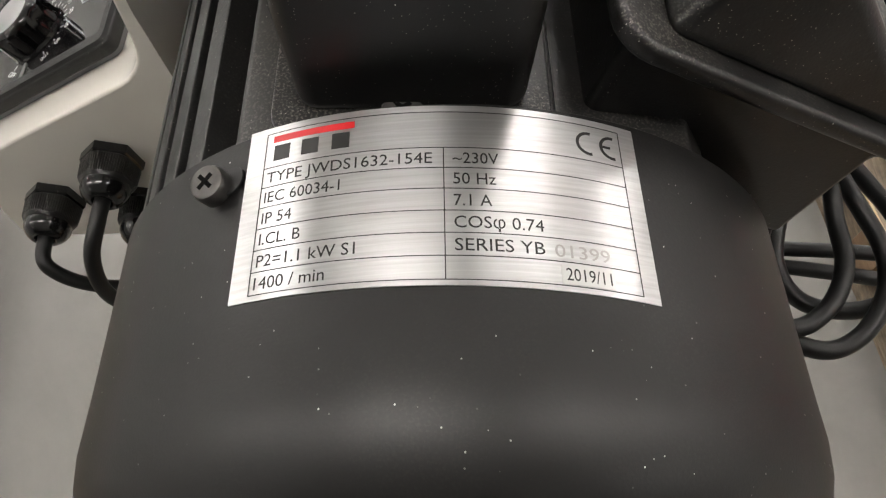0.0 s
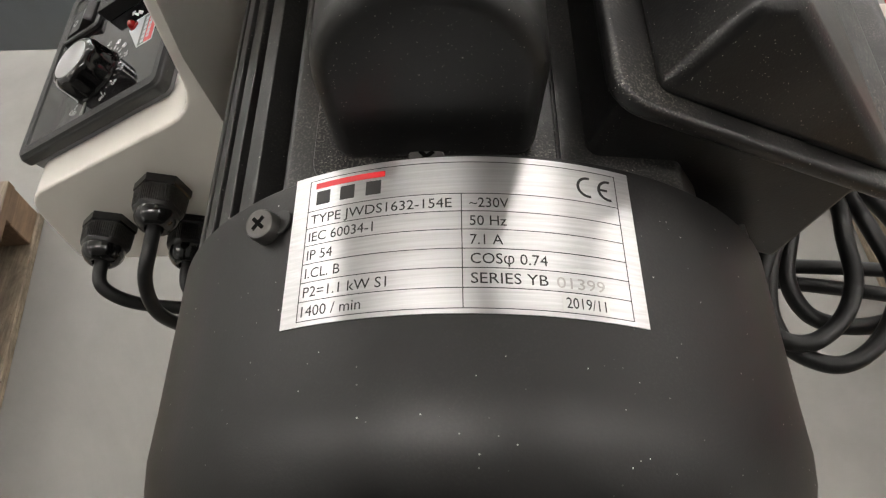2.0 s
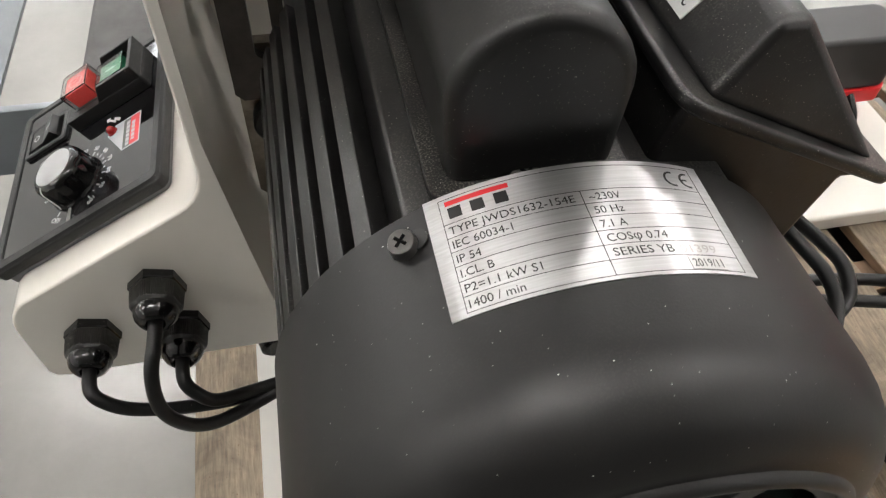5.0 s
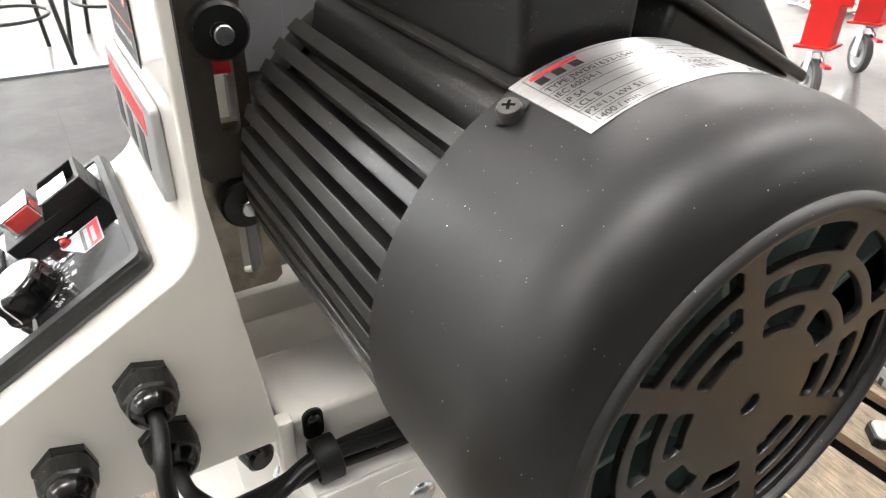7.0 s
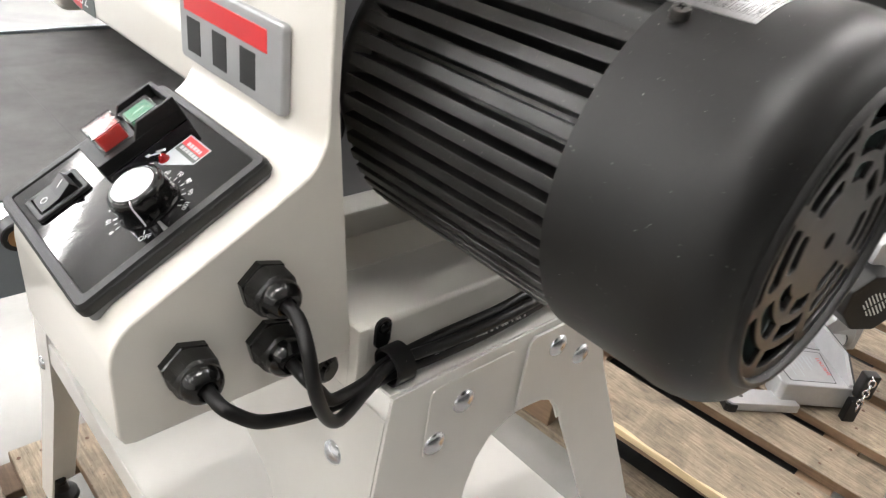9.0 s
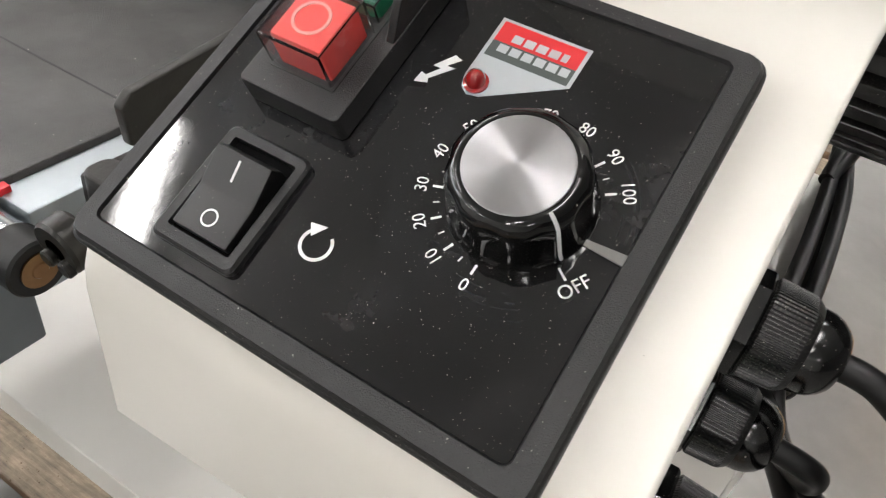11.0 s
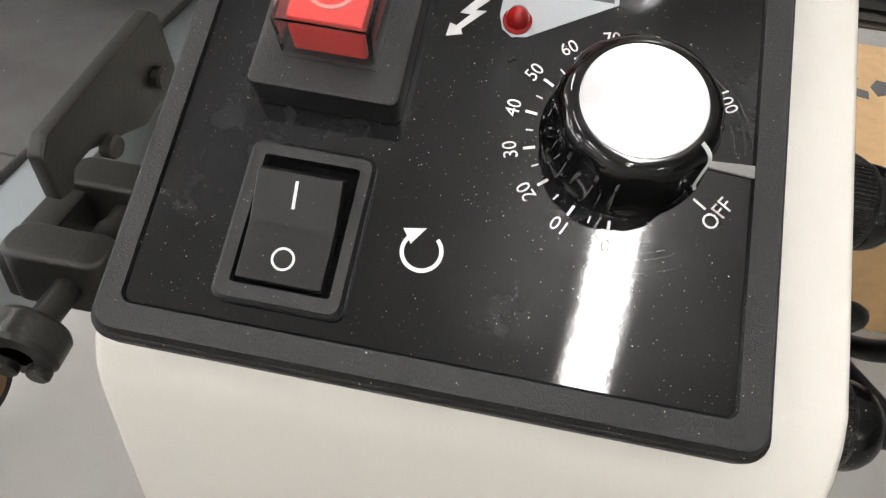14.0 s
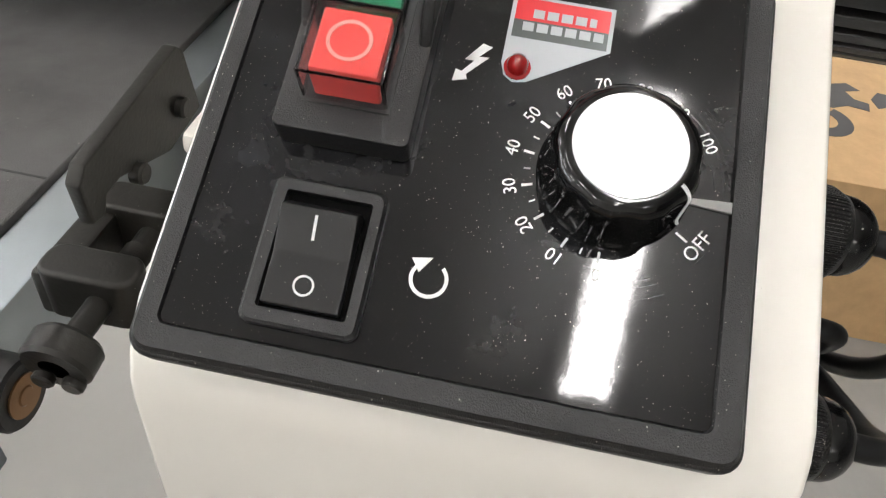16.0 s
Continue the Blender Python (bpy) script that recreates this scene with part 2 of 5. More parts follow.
WOOD = mat("weathered_pallet_pine", (0.235, 0.182, 0.122), 0.78, var=0.42, scale=13, stretch=(14, 1.3, 14), bump=0.9, bump_scale=40, island=0.22, stains=0.62, specks=0.5, speck_scale=190, speck_size=0.22, big=0.6, speck_color=(0.10, 0.06, 0.03, 1))
WOODRAW = mat("sawn_pallet_pine", (0.19, 0.115, 0.06), 0.70, var=0.25, scale=9, stretch=(12, 0.8, 12), bump=0.5, bump_scale=30, island=0.15, stains=0.4)
WALL = mat("painted_hall_wall", (0.74, 0.74, 0.72), 0.7, var=0.04, scale=2)
CEIL = mat("hall_ceiling_sheet", (0.72, 0.72, 0.71), 0.7, var=0.05, scale=2)
CARD = mat("brown_cardboard", (0.42, 0.27, 0.13), 0.8, var=0.1, scale=30)
FANGREY = mat("pale_grey_fan", (0.20, 0.27, 0.26), 0.30, 0.1, var=0.1, scale=40)
STICKER = mat("pale_sticker", (0.60, 0.60, 0.59), 0.5, var=0.05, scale=60)
STAMP = mat("stamped_dents", (0.42, 0.41, 0.40), 0.45, 0.6, var=0.1)
PALERED = mat("pale_red_print", (0.80, 0.42, 0.38), 0.4, var=0.04)
PALEGREEN = mat("pale_green_print", (0.45, 0.70, 0.55), 0.4, var=0.04)
REDLENS = mat("red_lens", (0.30, 0.008, 0.008), 0.06, var=0.1, coat=0.6)
BLUE = mat("blue_print", (0.02, 0.10, 0.42), 0.4, var=0.05)
ZINC = mat("zinc_sheet", (0.36, 0.40, 0.42), 0.40, 0.75, var=0.12, scale=14)
ZINCPALE = mat("pale_zinc_sheet", (0.58, 0.62, 0.64), 0.32, 0.8, var=0.08, scale=14)
GUNMETAL = mat("blackened_steel", (0.018, 0.017, 0.0145), 0.36, 0.45, var=0.25, scale=60, bump=0.15, bump_scale=700, specks=0.1, speck_scale=900, speck_size=0.12)
GLOSSRED = mat("gloss_red_paint", (0.60, 0.018, 0.016), 0.28, var=0.04, scale=6)
PAPER = mat("crumpled_pale_bag", (0.62, 0.60, 0.54), 0.6, var=0.08, scale=20)
FLEX = mat("beige_flex", (0.50, 0.47, 0.38), 0.5, var=0.05)
RUSTY = mat("worn_rusty_steel", (0.30, 0.26, 0.21), 0.40, 0.85, var=0.35, scale=45, bump=0.2, bump_scale=300, stains=0.45)
DARKBAR = mat("dark_brown_steel", (0.075, 0.064, 0.056), 0.42, 0.5, var=0.3, scale=60, bump=0.15, bump_scale=500)
RUST = mat("rusty_nail", (0.10, 0.05, 0.03), 0.7, 0.3, var=0.3, scale=200)
WOODGOLD = mat("fresh_split_pine", (0.58, 0.45, 0.27), 0.6, var=0.15, scale=9, stretch=(12, 0.8, 12), bump=0.4, bump_scale=30)
PALETAB = mat("cloudy_clear_plastic", (0.20, 0.20, 0.19), 0.35, var=0.1)
SCREWM = mat("blackened_screw", (0.10, 0.097, 0.092), 0.38, 0.7, var=0.2, scale=200)
DARKCOVER = mat("dark_grey_cover", (0.014, 0.0145, 0.0155), 0.45, var=0.1, scale=20)
BRASS = mat("bronze_bush", (0.28, 0.16, 0.08), 0.35, 1.0, var=0.2)
BLUEGREY = mat("blue_grey_enamel", (0.16, 0.18, 0.20), 0.4, var=0.05)
def spun_metal():
    """Aluminium turned on a lathe: the sheen streaks round the centre."""
    m = mat("spun_aluminium", (0.43, 0.43, 0.437), 0.36, 1.0, var=0.05, scale=80)
    b = m.node_tree.nodes["Principled BSDF"]
    b.inputs["Anisotropic"].default_value = 0.88
    tg = m.node_tree.nodes.new("ShaderNodeTangent")
    tg.direction_type, tg.axis = "RADIAL", "Z"
    b.inputs["Anisotropic Rotation"].default_value = 0.25
    m.node_tree.links.new(tg.outputs[0], b.inputs["Tangent"])
    return m


def brushed_metal():
    """Aluminium brushed along x: what it mirrors is drawn out across the grain."""
    m = mat("brushed_aluminium", (0.60, 0.60, 0.605), 0.30, 1.0, var=0.13, scale=300, stretch=(0.03, 5, 1), bump=0.05, bump_scale=500)
    b = m.node_tree.nodes["Principled BSDF"]
    b.inputs["Anisotropic"].default_value = 0.93
    grain = m.node_tree.nodes.new("ShaderNodeCombineXYZ")
    grain.inputs[1].default_value = 1.0
    m.node_tree.links.new(grain.outputs[0], b.inputs["Tangent"])
    return m


BRUSHED = brushed_metal()
CAPMETAL = spun_metal()
LAMPGLOW = bpy.data.materials.new("lamp_diffuser")
LAMPGLOW.use_nodes = True
LAMPGLOW.node_tree.nodes["Principled BSDF"].inputs["Emission Color"].default_value = (1.0, 0.965, 0.945, 1)
LAMPGLOW.node_tree.nodes["Principled BSDF"].inputs["Emission Strength"].default_value = LAMP_POWER
# glowing surface added behind unseen windows to brighten the motor and floor
FILLGLOW = bpy.data.materials.new("added_fill_glow")
FILLGLOW.use_nodes = True
FILLGLOW.node_tree.nodes["Principled BSDF"].inputs["Emission Color"].default_value = (0.92, 0.96, 1.0, 1)
FILLGLOW.node_tree.nodes["Principled BSDF"].inputs["Emission Strength"].default_value = FILL_POWER
CLEAR = bpy.data.materials.new("clear_plastic")
CLEAR.use_nodes = True
CLEAR.node_tree.nodes["Principled BSDF"].inputs["Transmission Weight"].default_value = 1.0
CLEAR.node_tree.nodes["Principled BSDF"].inputs["Roughness"].default_value = 0.04
CLEAR.node_tree.nodes["Principled BSDF"].inputs["IOR"].default_value = 1.40


# ---- shaping helpers; all lengths in millimetres, z from the motor's axis ----
def box(x0, x1, y0, y1, z0, z1, bev=0.0, seg=2, m=None):
    bm = bmesh.new()
    bmesh.ops.create_cube(bm, size=1)
    for v in bm.verts:
        v.co = Vector(((x0 + x1) / 2 + v.co.x * (x1 - x0), (y0 + y1) / 2 + v.co.y * (y1 - y0), (z0 + z1) / 2 + v.co.z * (z1 - z0)))
    if bev:
        bmesh.ops.bevel(bm, geom=bm.edges[:], offset=bev, segments=seg, profile=0.5, affect="EDGES")
    if m:
        bm.transform(m)
    return bm


def prism(pts, h0, h1, m=None, bev=0.0, seg=2, cap_only=False):
    """A polygon in local x, y drawn out from z = h0 to h1."""
    bm = bmesh.new()
    lo = [bm.verts.new((x, y, h0)) for x, y in pts]
    hi = [bm.verts.new((x, y, h1)) for x, y in pts]
    bm.faces.new(lo[::-1])
    bm.faces.new(hi)
    n = len(pts)
    for i in range(n):
        bm.faces.new((lo[i], lo[(i + 1) % n], hi[(i + 1) % n], hi[i]))
    bmesh.ops.recalc_face_normals(bm, faces=bm.faces[:])
    if bev:
        es = [e for e in bm.edges if len(e.link_faces) == 2 and e.calc_face_angle(0) > (0.9 if cap_only else 0.3)]
        bmesh.ops.bevel(bm, geom=es, offset=bev, segments=seg, profile=0.5, affect="EDGES")
    if m:
        bm.transform(m)
    return bm


def lathe(profile, m=None, seg=48, a0=0.0, a1=360.0):
    """Profile of (height, radius) turned about local z."""
    bm = bmesh.new()
    full = abs(a1 - a0) >= 360
    n = seg if full else seg + 1
    rings = []
    for h, r in profile:
        if r < 1e-6:
            rings.append([bm.verts.new((0, 0, h))])
        else:
            rings.append([bm.verts.new((r * math.cos(radians(a0 + (a1 - a0) * i / seg)), r * math.sin(radians(a0 + (a1 - a0) * i / seg)), h)) for i in range(n)])
    for p, q in zip(rings, rings[1:]):
        for i in range(n if full else n - 1):
            j = (i + 1) % n
            fs = [p[i % len(p)], p[j % len(p)], q[j % len(q)], q[i % len(q)]]
            u = []
            for v in fs:
                if v not in u:
                    u.append(v)
            if len(u) > 2:
                bm.faces.new(u)
    bmesh.ops.recalc_face_normals(bm, faces=bm.faces[:])
    if m:
        bm.transform(m)
    return bm


def cyl(r, h, m=None, seg=32, bev=0.6):
    return lathe([(0, 0), (0, r - bev), (bev, r), (h - bev, r), (h, r - bev), (h, 0)], m, seg)


def along(p, d):
    """A pose at p whose z axis points along d."""
    return Matrix.Translation(p) @ Vector(d).to_track_quat("Z", "Y").to_matrix().to_4x4()


def curve_points(pts, steps=10):
    """A smooth line through the points."""
    P = [Vector(p) for p in pts]
    P = [P[0] * 2 - P[1]] + P + [P[-1] * 2 - P[-2]]
    out = []
    for i in range(1, len(P) - 2):
        a, b, c, d = P[i - 1:i + 3]
        for k in range(steps):
            t = k / steps
            out.append(0.5 * (2 * b + (c - a) * t + (2 * a - 5 * b + 4 * c - d) * t * t + (3 * b - a - 3 * c + d) * t ** 3))
    return out + [P[-2]]


def tube(pts, r, seg=12, steps=10, m=None):
    P = curve_points(pts, steps) if steps > 1 else [Vector(p) for p in pts]
    bm = bmesh.new()
    rings = []
    up = Vector((0.13, 0.27, 0.95))
    for i, p in enumerate(P):
        d = (P[min(i + 1, len(P) - 1)] - P[max(i - 1, 0)]).normalized()
        s = d.cross(up)
        s = s.normalized() if s.length > 1e-4 else d.orthogonal().normalized()
        up = s.cross(d)
        rings.append([bm.verts.new(p + r * (math.cos(2 * math.pi * k / seg) * s + math.sin(2 * math.pi * k / seg) * up)) for k in range(seg)])
    for a, b in zip(rings, rings[1:]):
        for k in range(seg):
            bm.faces.new((a[k], a[(k + 1) % seg], b[(k + 1) % seg], b[k]))
    bm.faces.new(rings[0][::-1])
    bm.faces.new(rings[-1])
    bmesh.ops.recalc_face_normals(bm, faces=bm.faces[:])
    if m:
        bm.transform(m)
    return bm


def join(*bms):
    out = bmesh.new()
    for b in bms:
        me = bpy.data.meshes.new("tmp")
        b.to_mesh(me)
        b.free()
        out.from_mesh(me)
        bpy.data.meshes.remove(me)
    return out


def writing(text, size, m, depth=0.05, align="LEFT", squash=1.0):
    """Lettering in the built-in font as a thin solid, its base line along local x."""
    cu = bpy.data.curves.new("text", "FONT")
    cu.body, cu.size, cu.extrude, cu.align_x = text, size, depth, align
    cu.resolution_u = 3
    ob = bpy.data.objects.new("text", cu)
    scene.collection.objects.link(ob)
    me = bpy.data.meshes.new_from_object(ob.evaluated_get(bpy.context.evaluated_depsgraph_get()))
    bm = bmesh.new()
    bm.from_mesh(me)
    bpy.data.objects.remove(ob)
    bpy.data.curves.remove(cu)
    bpy.data.meshes.remove(me)
    bmesh.ops.remove_doubles(bm, verts=bm.verts[:], dist=0.002)
    for v in bm.verts:
        v.co.x *= squash
    bm.transform(m)
    return bm


def arc_strip(cx, cy, r0, r1, a0, a1, h0, h1, m=None, seg=24):
    pts = [(cx + r1 * math.cos(radians(a0 + (a1 - a0) * i / seg)), cy + r1 * math.sin(radians(a0 + (a1 - a0) * i / seg))) for i in range(seg + 1)]
    pts += [(cx + r0 * math.cos(radians(a1 + (a0 - a1) * i / seg)), cy + r0 * math.sin(radians(a1 + (a0 - a1) * i / seg))) for i in range(seg + 1)]
    return prism(pts, h0, h1, m)


def thing(name, at, label, category, group="", kind=""):
    ob = new(name)
    ob.location = (at[0] / 1000, at[1] / 1000, at[2] / 1000 + AXIS)
    ob.empty_display_size = 0.05
    return tagged(ob, label, category, group, kind)


def to_mesh(name, bm, material, smooth=35):
    for v in bm.verts:
        v.co = Vector((v.co.x / 1000, v.co.y / 1000, v.co.z / 1000 + AXIS))
    me = bpy.data.meshes.new(name)
    bm.to_mesh(me)
    bm.free()
    me.materials.append(material)
    if smooth:
        me.polygons.foreach_set("use_smooth", [True] * len(me.polygons))
        me.set_sharp_from_angle(angle=radians(smooth))
    return me


def even_normals(ob, smooth):
    """Keep flat faces flat beside their rounded edges."""
    if smooth and len(ob.data.polygons) > 6:
        wn = ob.modifiers.new("even_normals", "WEIGHTED_NORMAL")
        wn.mode, wn.weight, wn.keep_sharp = "FACE_AREA", 50, True
    return ob


def part(name, bm, material, parent, label="", smooth=35):
    """One mesh under a thing or under a part."""
    ob = even_normals(new(name, to_mesh(name, bm, material, smooth)), smooth)
    ob.parent = parent
    if parent.type == "EMPTY":
        ob.matrix_parent_inverse = Matrix.Translation(parent.location).inverted()
    return tagged(ob, label)


def solid(name, bm, material, label, category="", group="", kind="", smooth=35):
    """A thing, or a piece of the setting, that is one mesh."""
    return tagged(even_normals(new(name, to_mesh(name, bm, material, smooth)), smooth), label, category, group, kind)

# ---- the hall ----
FLOOR = -1074
SILL = 2700  # the added windows are a high band
def hall():
    x0, x1, y0, y1, h = [v * 1000 for v in HALL]
    solid("floor", box(x0, x1, y0, y1, FLOOR - 200, FLOOR), CONCRETE, "polished grey concrete floor of a machine hall", "floor", kind="structure")
    solid("ceiling", box(x0, x1, y0, y1, FLOOR + h, FLOOR + h + 150), CEIL, "light sheet ceiling of the hall", "ceiling", kind="structure")
    # unseen walls: pale ones brighten the motor's reflections, the dark south dims its front
    for name, b in (("wall_west", (x0 - 200, x0, y0, y1)), ("wall_east", (x1, x1 + 200, y0, y1)), ("wall_south", (x0, x1, y0 - 200, y0))):
        solid(name, box(*b, FLOOR, FLOOR + h), WALLDARK if name == "wall_south" else WALL, "plain painted hall wall", "wall", kind="structure")
    # the north wall gets an unseen band of windows, added for its glow
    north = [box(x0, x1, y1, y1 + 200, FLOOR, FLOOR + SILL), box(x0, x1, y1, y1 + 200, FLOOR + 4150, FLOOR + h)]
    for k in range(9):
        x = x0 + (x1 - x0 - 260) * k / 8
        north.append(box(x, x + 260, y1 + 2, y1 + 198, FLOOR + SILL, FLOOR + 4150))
    solid("wall_north", join(*north), WALLMID, "painted hall wall with an added, unseen band of windows", "wall", kind="structure")
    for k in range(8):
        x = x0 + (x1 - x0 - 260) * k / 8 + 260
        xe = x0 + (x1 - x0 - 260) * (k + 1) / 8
        w = solid("window_%d" % (k + 1), join(box(x, x + 50, y1 + 60, y1 + 120, FLOOR + SILL, FLOOR + 4150), box(xe - 50, xe, y1 + 60, y1 + 120, FLOOR + SILL, FLOOR + 4150), box(x, xe, y1 + 62, y1 + 118, FLOOR + 3400, FLOOR + 3460)), WHITE, "white frame of an unseen window added for light", "window", kind="structure")
    solid("fill_backdrop", box(x0 - 500, x1 + 500, y1 + 900, y1 + 950, FLOOR - 200, FLOOR + h + 600), FILLGLOW, "unseen glowing backdrop added to light the hall from the north", "sky", kind="structure")
    for y in LAMP_ROWS:
        for k in range(-2, 4):
            xa = (LAMP_STARTS.get(y, -1.52) + LAMP_PITCH * k) * 1000
            xe, yy, w = xa + LAMP_LENGTH * 1000, y * 1000, 103
            if y == -3.97 and -2 < k < 2:
                continue  # middle lamps left out of this added row to keep the cowl's front dark
            lamp = thing("ceiling_light", ((xa + xe) / 2, yy, FLOOR + h - 400), "long white linear lamp hung under the ceiling", "ceiling light", "ceiling lamp rows")
            part("housing", box(xa - 20, xe + 20, yy - w + 20, yy + w - 20, FLOOR + h - 380, FLOOR + h - 320, 6), WHITE, lamp)
            part("diffuser", box(xa, xe, yy - w, yy + w, FLOOR + h - 420, FLOOR + h - 382, 0), LAMPGLOW, lamp, "glowing white diffuser")
            for x in (xa + 400, xe - 400):
                part("hanger", box(x - 6, x + 6, yy - 6, yy + 6, FLOOR + h - 322, FLOOR + h), STEEL, lamp)
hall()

# ---- the motor: axis along y, fan end at y = 0 ----
TURN = Matrix.Rotation(radians(-90), 4, "X")  # local z to world +y, local y to world -z
UPY = Matrix(((1, 0, 0, 0), (0, 0, 1, 0), (0, 1, 0, 0), (0, 0, 0, 1)))  # local x, y, z to world x, z, y
R_COWL = 92.0
motor = thing("electric_motor", (0, 120, -90), "black enamelled electric motor with cooling fins and fan cowl", "motor")
part("fan_cowl", lathe([(83, 88), (83, 91.6), (82.4, 92), (40, 92.3), (28, 92.6), (21, 91.9), (15, 90.2), (10, 87.6), (6, 84.4), (3.2, 80.8), (1.4, 77.4), (0.7, 75.2), (0.5, 74.0), (0.1, 73.3), (-1.0, 72.8), (-2.2, 72.1), (-2.8, 71.2), (-2.9, 70.2), (-2.4, 69.2), (-1.2, 68.6), (0, 68.4),
                        (2, 68.4), (2, 69.5), (8, 76), (17, 86), (28, 88.5), (83, 88)], TURN, 144), BLACK, motor, "satin black pressed steel fan cowl with dust specks")


def grille():
    """A pressed disc with a centre hole and three rings of round-cornered slots in eight sectors."""
    def slot(r0, r1, mid, grow):
        """One slot's outline, its long sides on arcs, its short sides along the spokes."""
        r0, r1, soft = r0 - grow, r1 + grow, 2.3 + grow
        def half(r):
            return radians(22.5) * r - 4.2 + grow
        rs = []
        for rc, sg, turns in ((r1 - soft, 1, (90, 60, 30, 0)), (r0 + soft, 1, (0, -30, -60, -90)), (r0 + soft, -1, (-90, -60, -30, 0)), (r1 - soft, -1, (0, 30, 60, 90))):
            rs += [(rc + soft * math.sin(radians(t)), sg * (half(rc) - soft + soft * math.cos(radians(t)))) for t in turns]
        def arc(a, b):
            """Points between two ends of a long side."""
            return [(a[0] + (b[0] - a[0]) * k / 8, a[1] + (b[1] - a[1]) * k / 8) for k in range(1, 8)]
        rs = rs[:8] + arc(rs[7], rs[8]) + rs[8:] + arc(rs[15], rs[0])
        return [(r * math.cos(mid + q / r), r * math.sin(mid + q / r)) for r, q in rs]
    def circle(r, n):
        return [(r * math.cos(2 * math.pi * k / n), r * math.sin(2 * math.pi * k / n)) for k in range(n)]
    holes = [[slot(r0, r1, radians(45 * k + 86), grow) for grow in (0.7, 0.2, 0.0)] for k in range(8) for r0, r1 in ((28.5, 36.5), (41.5, 50.0), (54.5, 63.5))]
    holes.append([circle(4.0 + grow, 20) for grow in (0.7, 0.2, 0.0)])
    bm = bmesh.new()
    def loop(pts, z):
        return [bm.verts.new((x, y, z)) for x, y in pts]
    def edges(vs):
        return [bm.edges.new((vs[k], vs[(k + 1) % len(vs)])) for k in range(len(vs))]
    rims = [[loop(h[0], 0.0), loop(h[1], -0.2), loop(h[2], -0.8), loop(h[2], -2.6)] for h in holes]
    flat = edges(loop(circle(68.6, 144), 0.0))
    for rows in rims:
        flat += edges(rows[0])
    bmesh.ops.triangle_fill(bm, edges=flat, use_beauty=True)
    for rows in rims:
        for p, q in zip(rows, rows[1:]):
            for k in range(len(p)):
                bm.faces.new((p[k], p[(k + 1) % len(p)], q[(k + 1) % len(p)], q[k]))
    bmesh.ops.recalc_face_normals(bm, faces=bm.faces[:])
    if sum(f.normal.z for f in bm.faces if len(f.verts) == 3) < 0:
        bmesh.ops.reverse_faces(bm, faces=bm.faces[:])
    bm.transform(Matrix.Translation((0, 0.8, 0)) @ Matrix.Rotation(radians(90), 4, "X"))
    return bm


part("grille_disc", grille(), BLACK, motor, "slotted black fan grille", 30)
fan = part("fan", lathe([(10, 0), (10, 22), (14, 24), (40, 24), (40, 84), (43, 84), (43, 0)], TURN, 48), FANGREY, motor, "pale grey cooling fan behind the grille")
for k in range(9):
    part("fan_blade", box(23, 78, 10, 40, -1.3, 1.3, 0.4, 1, Matrix.Rotation(radians(40 * k + 11), 4, "Y")), FANGREY, fan)
part("stator_body", cyl(75, 160, Matrix.Translation((0, 80, 0)) @ TURN, 72), FIN, motor)
part("end_bell", lathe([(228, 60), (228, 79), (232, 81), (246, 81), (256, 76), (262, 66), (264, 60)], TURN, 64), FIN, motor)
for side in (-1, 1):
    for k in range(17):
        a = 40.5 + 7.33 * k
        if side > 0 and k < 3:
            continue
        fb = box(-3.7, 3.7, 79, 231, 70, 90.2, 0, 1)
        for v in fb.verts:
            if v.co.z > 80:
                v.co.x *= 0.92
        bmesh.ops.bevel(fb, geom=fb.edges[:], offset=0.8, segments=2, profile=0.5, affect="EDGES")
        fb.transform(Matrix.Rotation(radians(side * a), 4, "Y"))
        part("fin", fb, FIN, motor)
# smooth pad on top, between the fins
part("top_pad", prism([(-50, 62), (-47, 77), (-40, 78.5), (-20, 79.5), (20, 79.5), (52, 75), (60, 62)], 80, 231, UPY, 1.5, 2), FIN, motor)
part("pad_step", box(-37.5, 22, 86, 226, 78, 81.2, 1.2, 2), FIN, motor)


def arch(w, z0, z1, n=18):
    r = w / 2
    return [(-r * 0.94, z0)] + [(-r * math.cos(math.pi * i / n), z1 - r + r * math.sin(math.pi * i / n)) for i in range(n + 1)] + [(r * 0.94, z0)]


part("capacitor_cover", prism(arch(52, 79, 133.5), 89.8, 212, Matrix.Translation((-9, 0, 0)) @ UPY, 5, 4, True), COVERBLK, motor, "dusty black domed capacitor cover")


def rounded(x0, x1, y0, y1, r, n=5):
    out = []
    for cx, cy, a in ((x1 - r, y1 - r, 0), (x0 + r, y1 - r, 90), (x0 + r, y0 + r, 180), (x1 - r, y0 + r, 270)):
        out += [(cx + r * math.cos(radians(a + 90 * k / n)), cy + r * math.sin(radians(a + 90 * k / n))) for k in range(n + 1)]
    return out


part("cover_flange", prism(rounded(-39, 21, 83.6, 216, 6), 79.4, 81.8, None, 0.7, 2, True), DUSTY, motor)


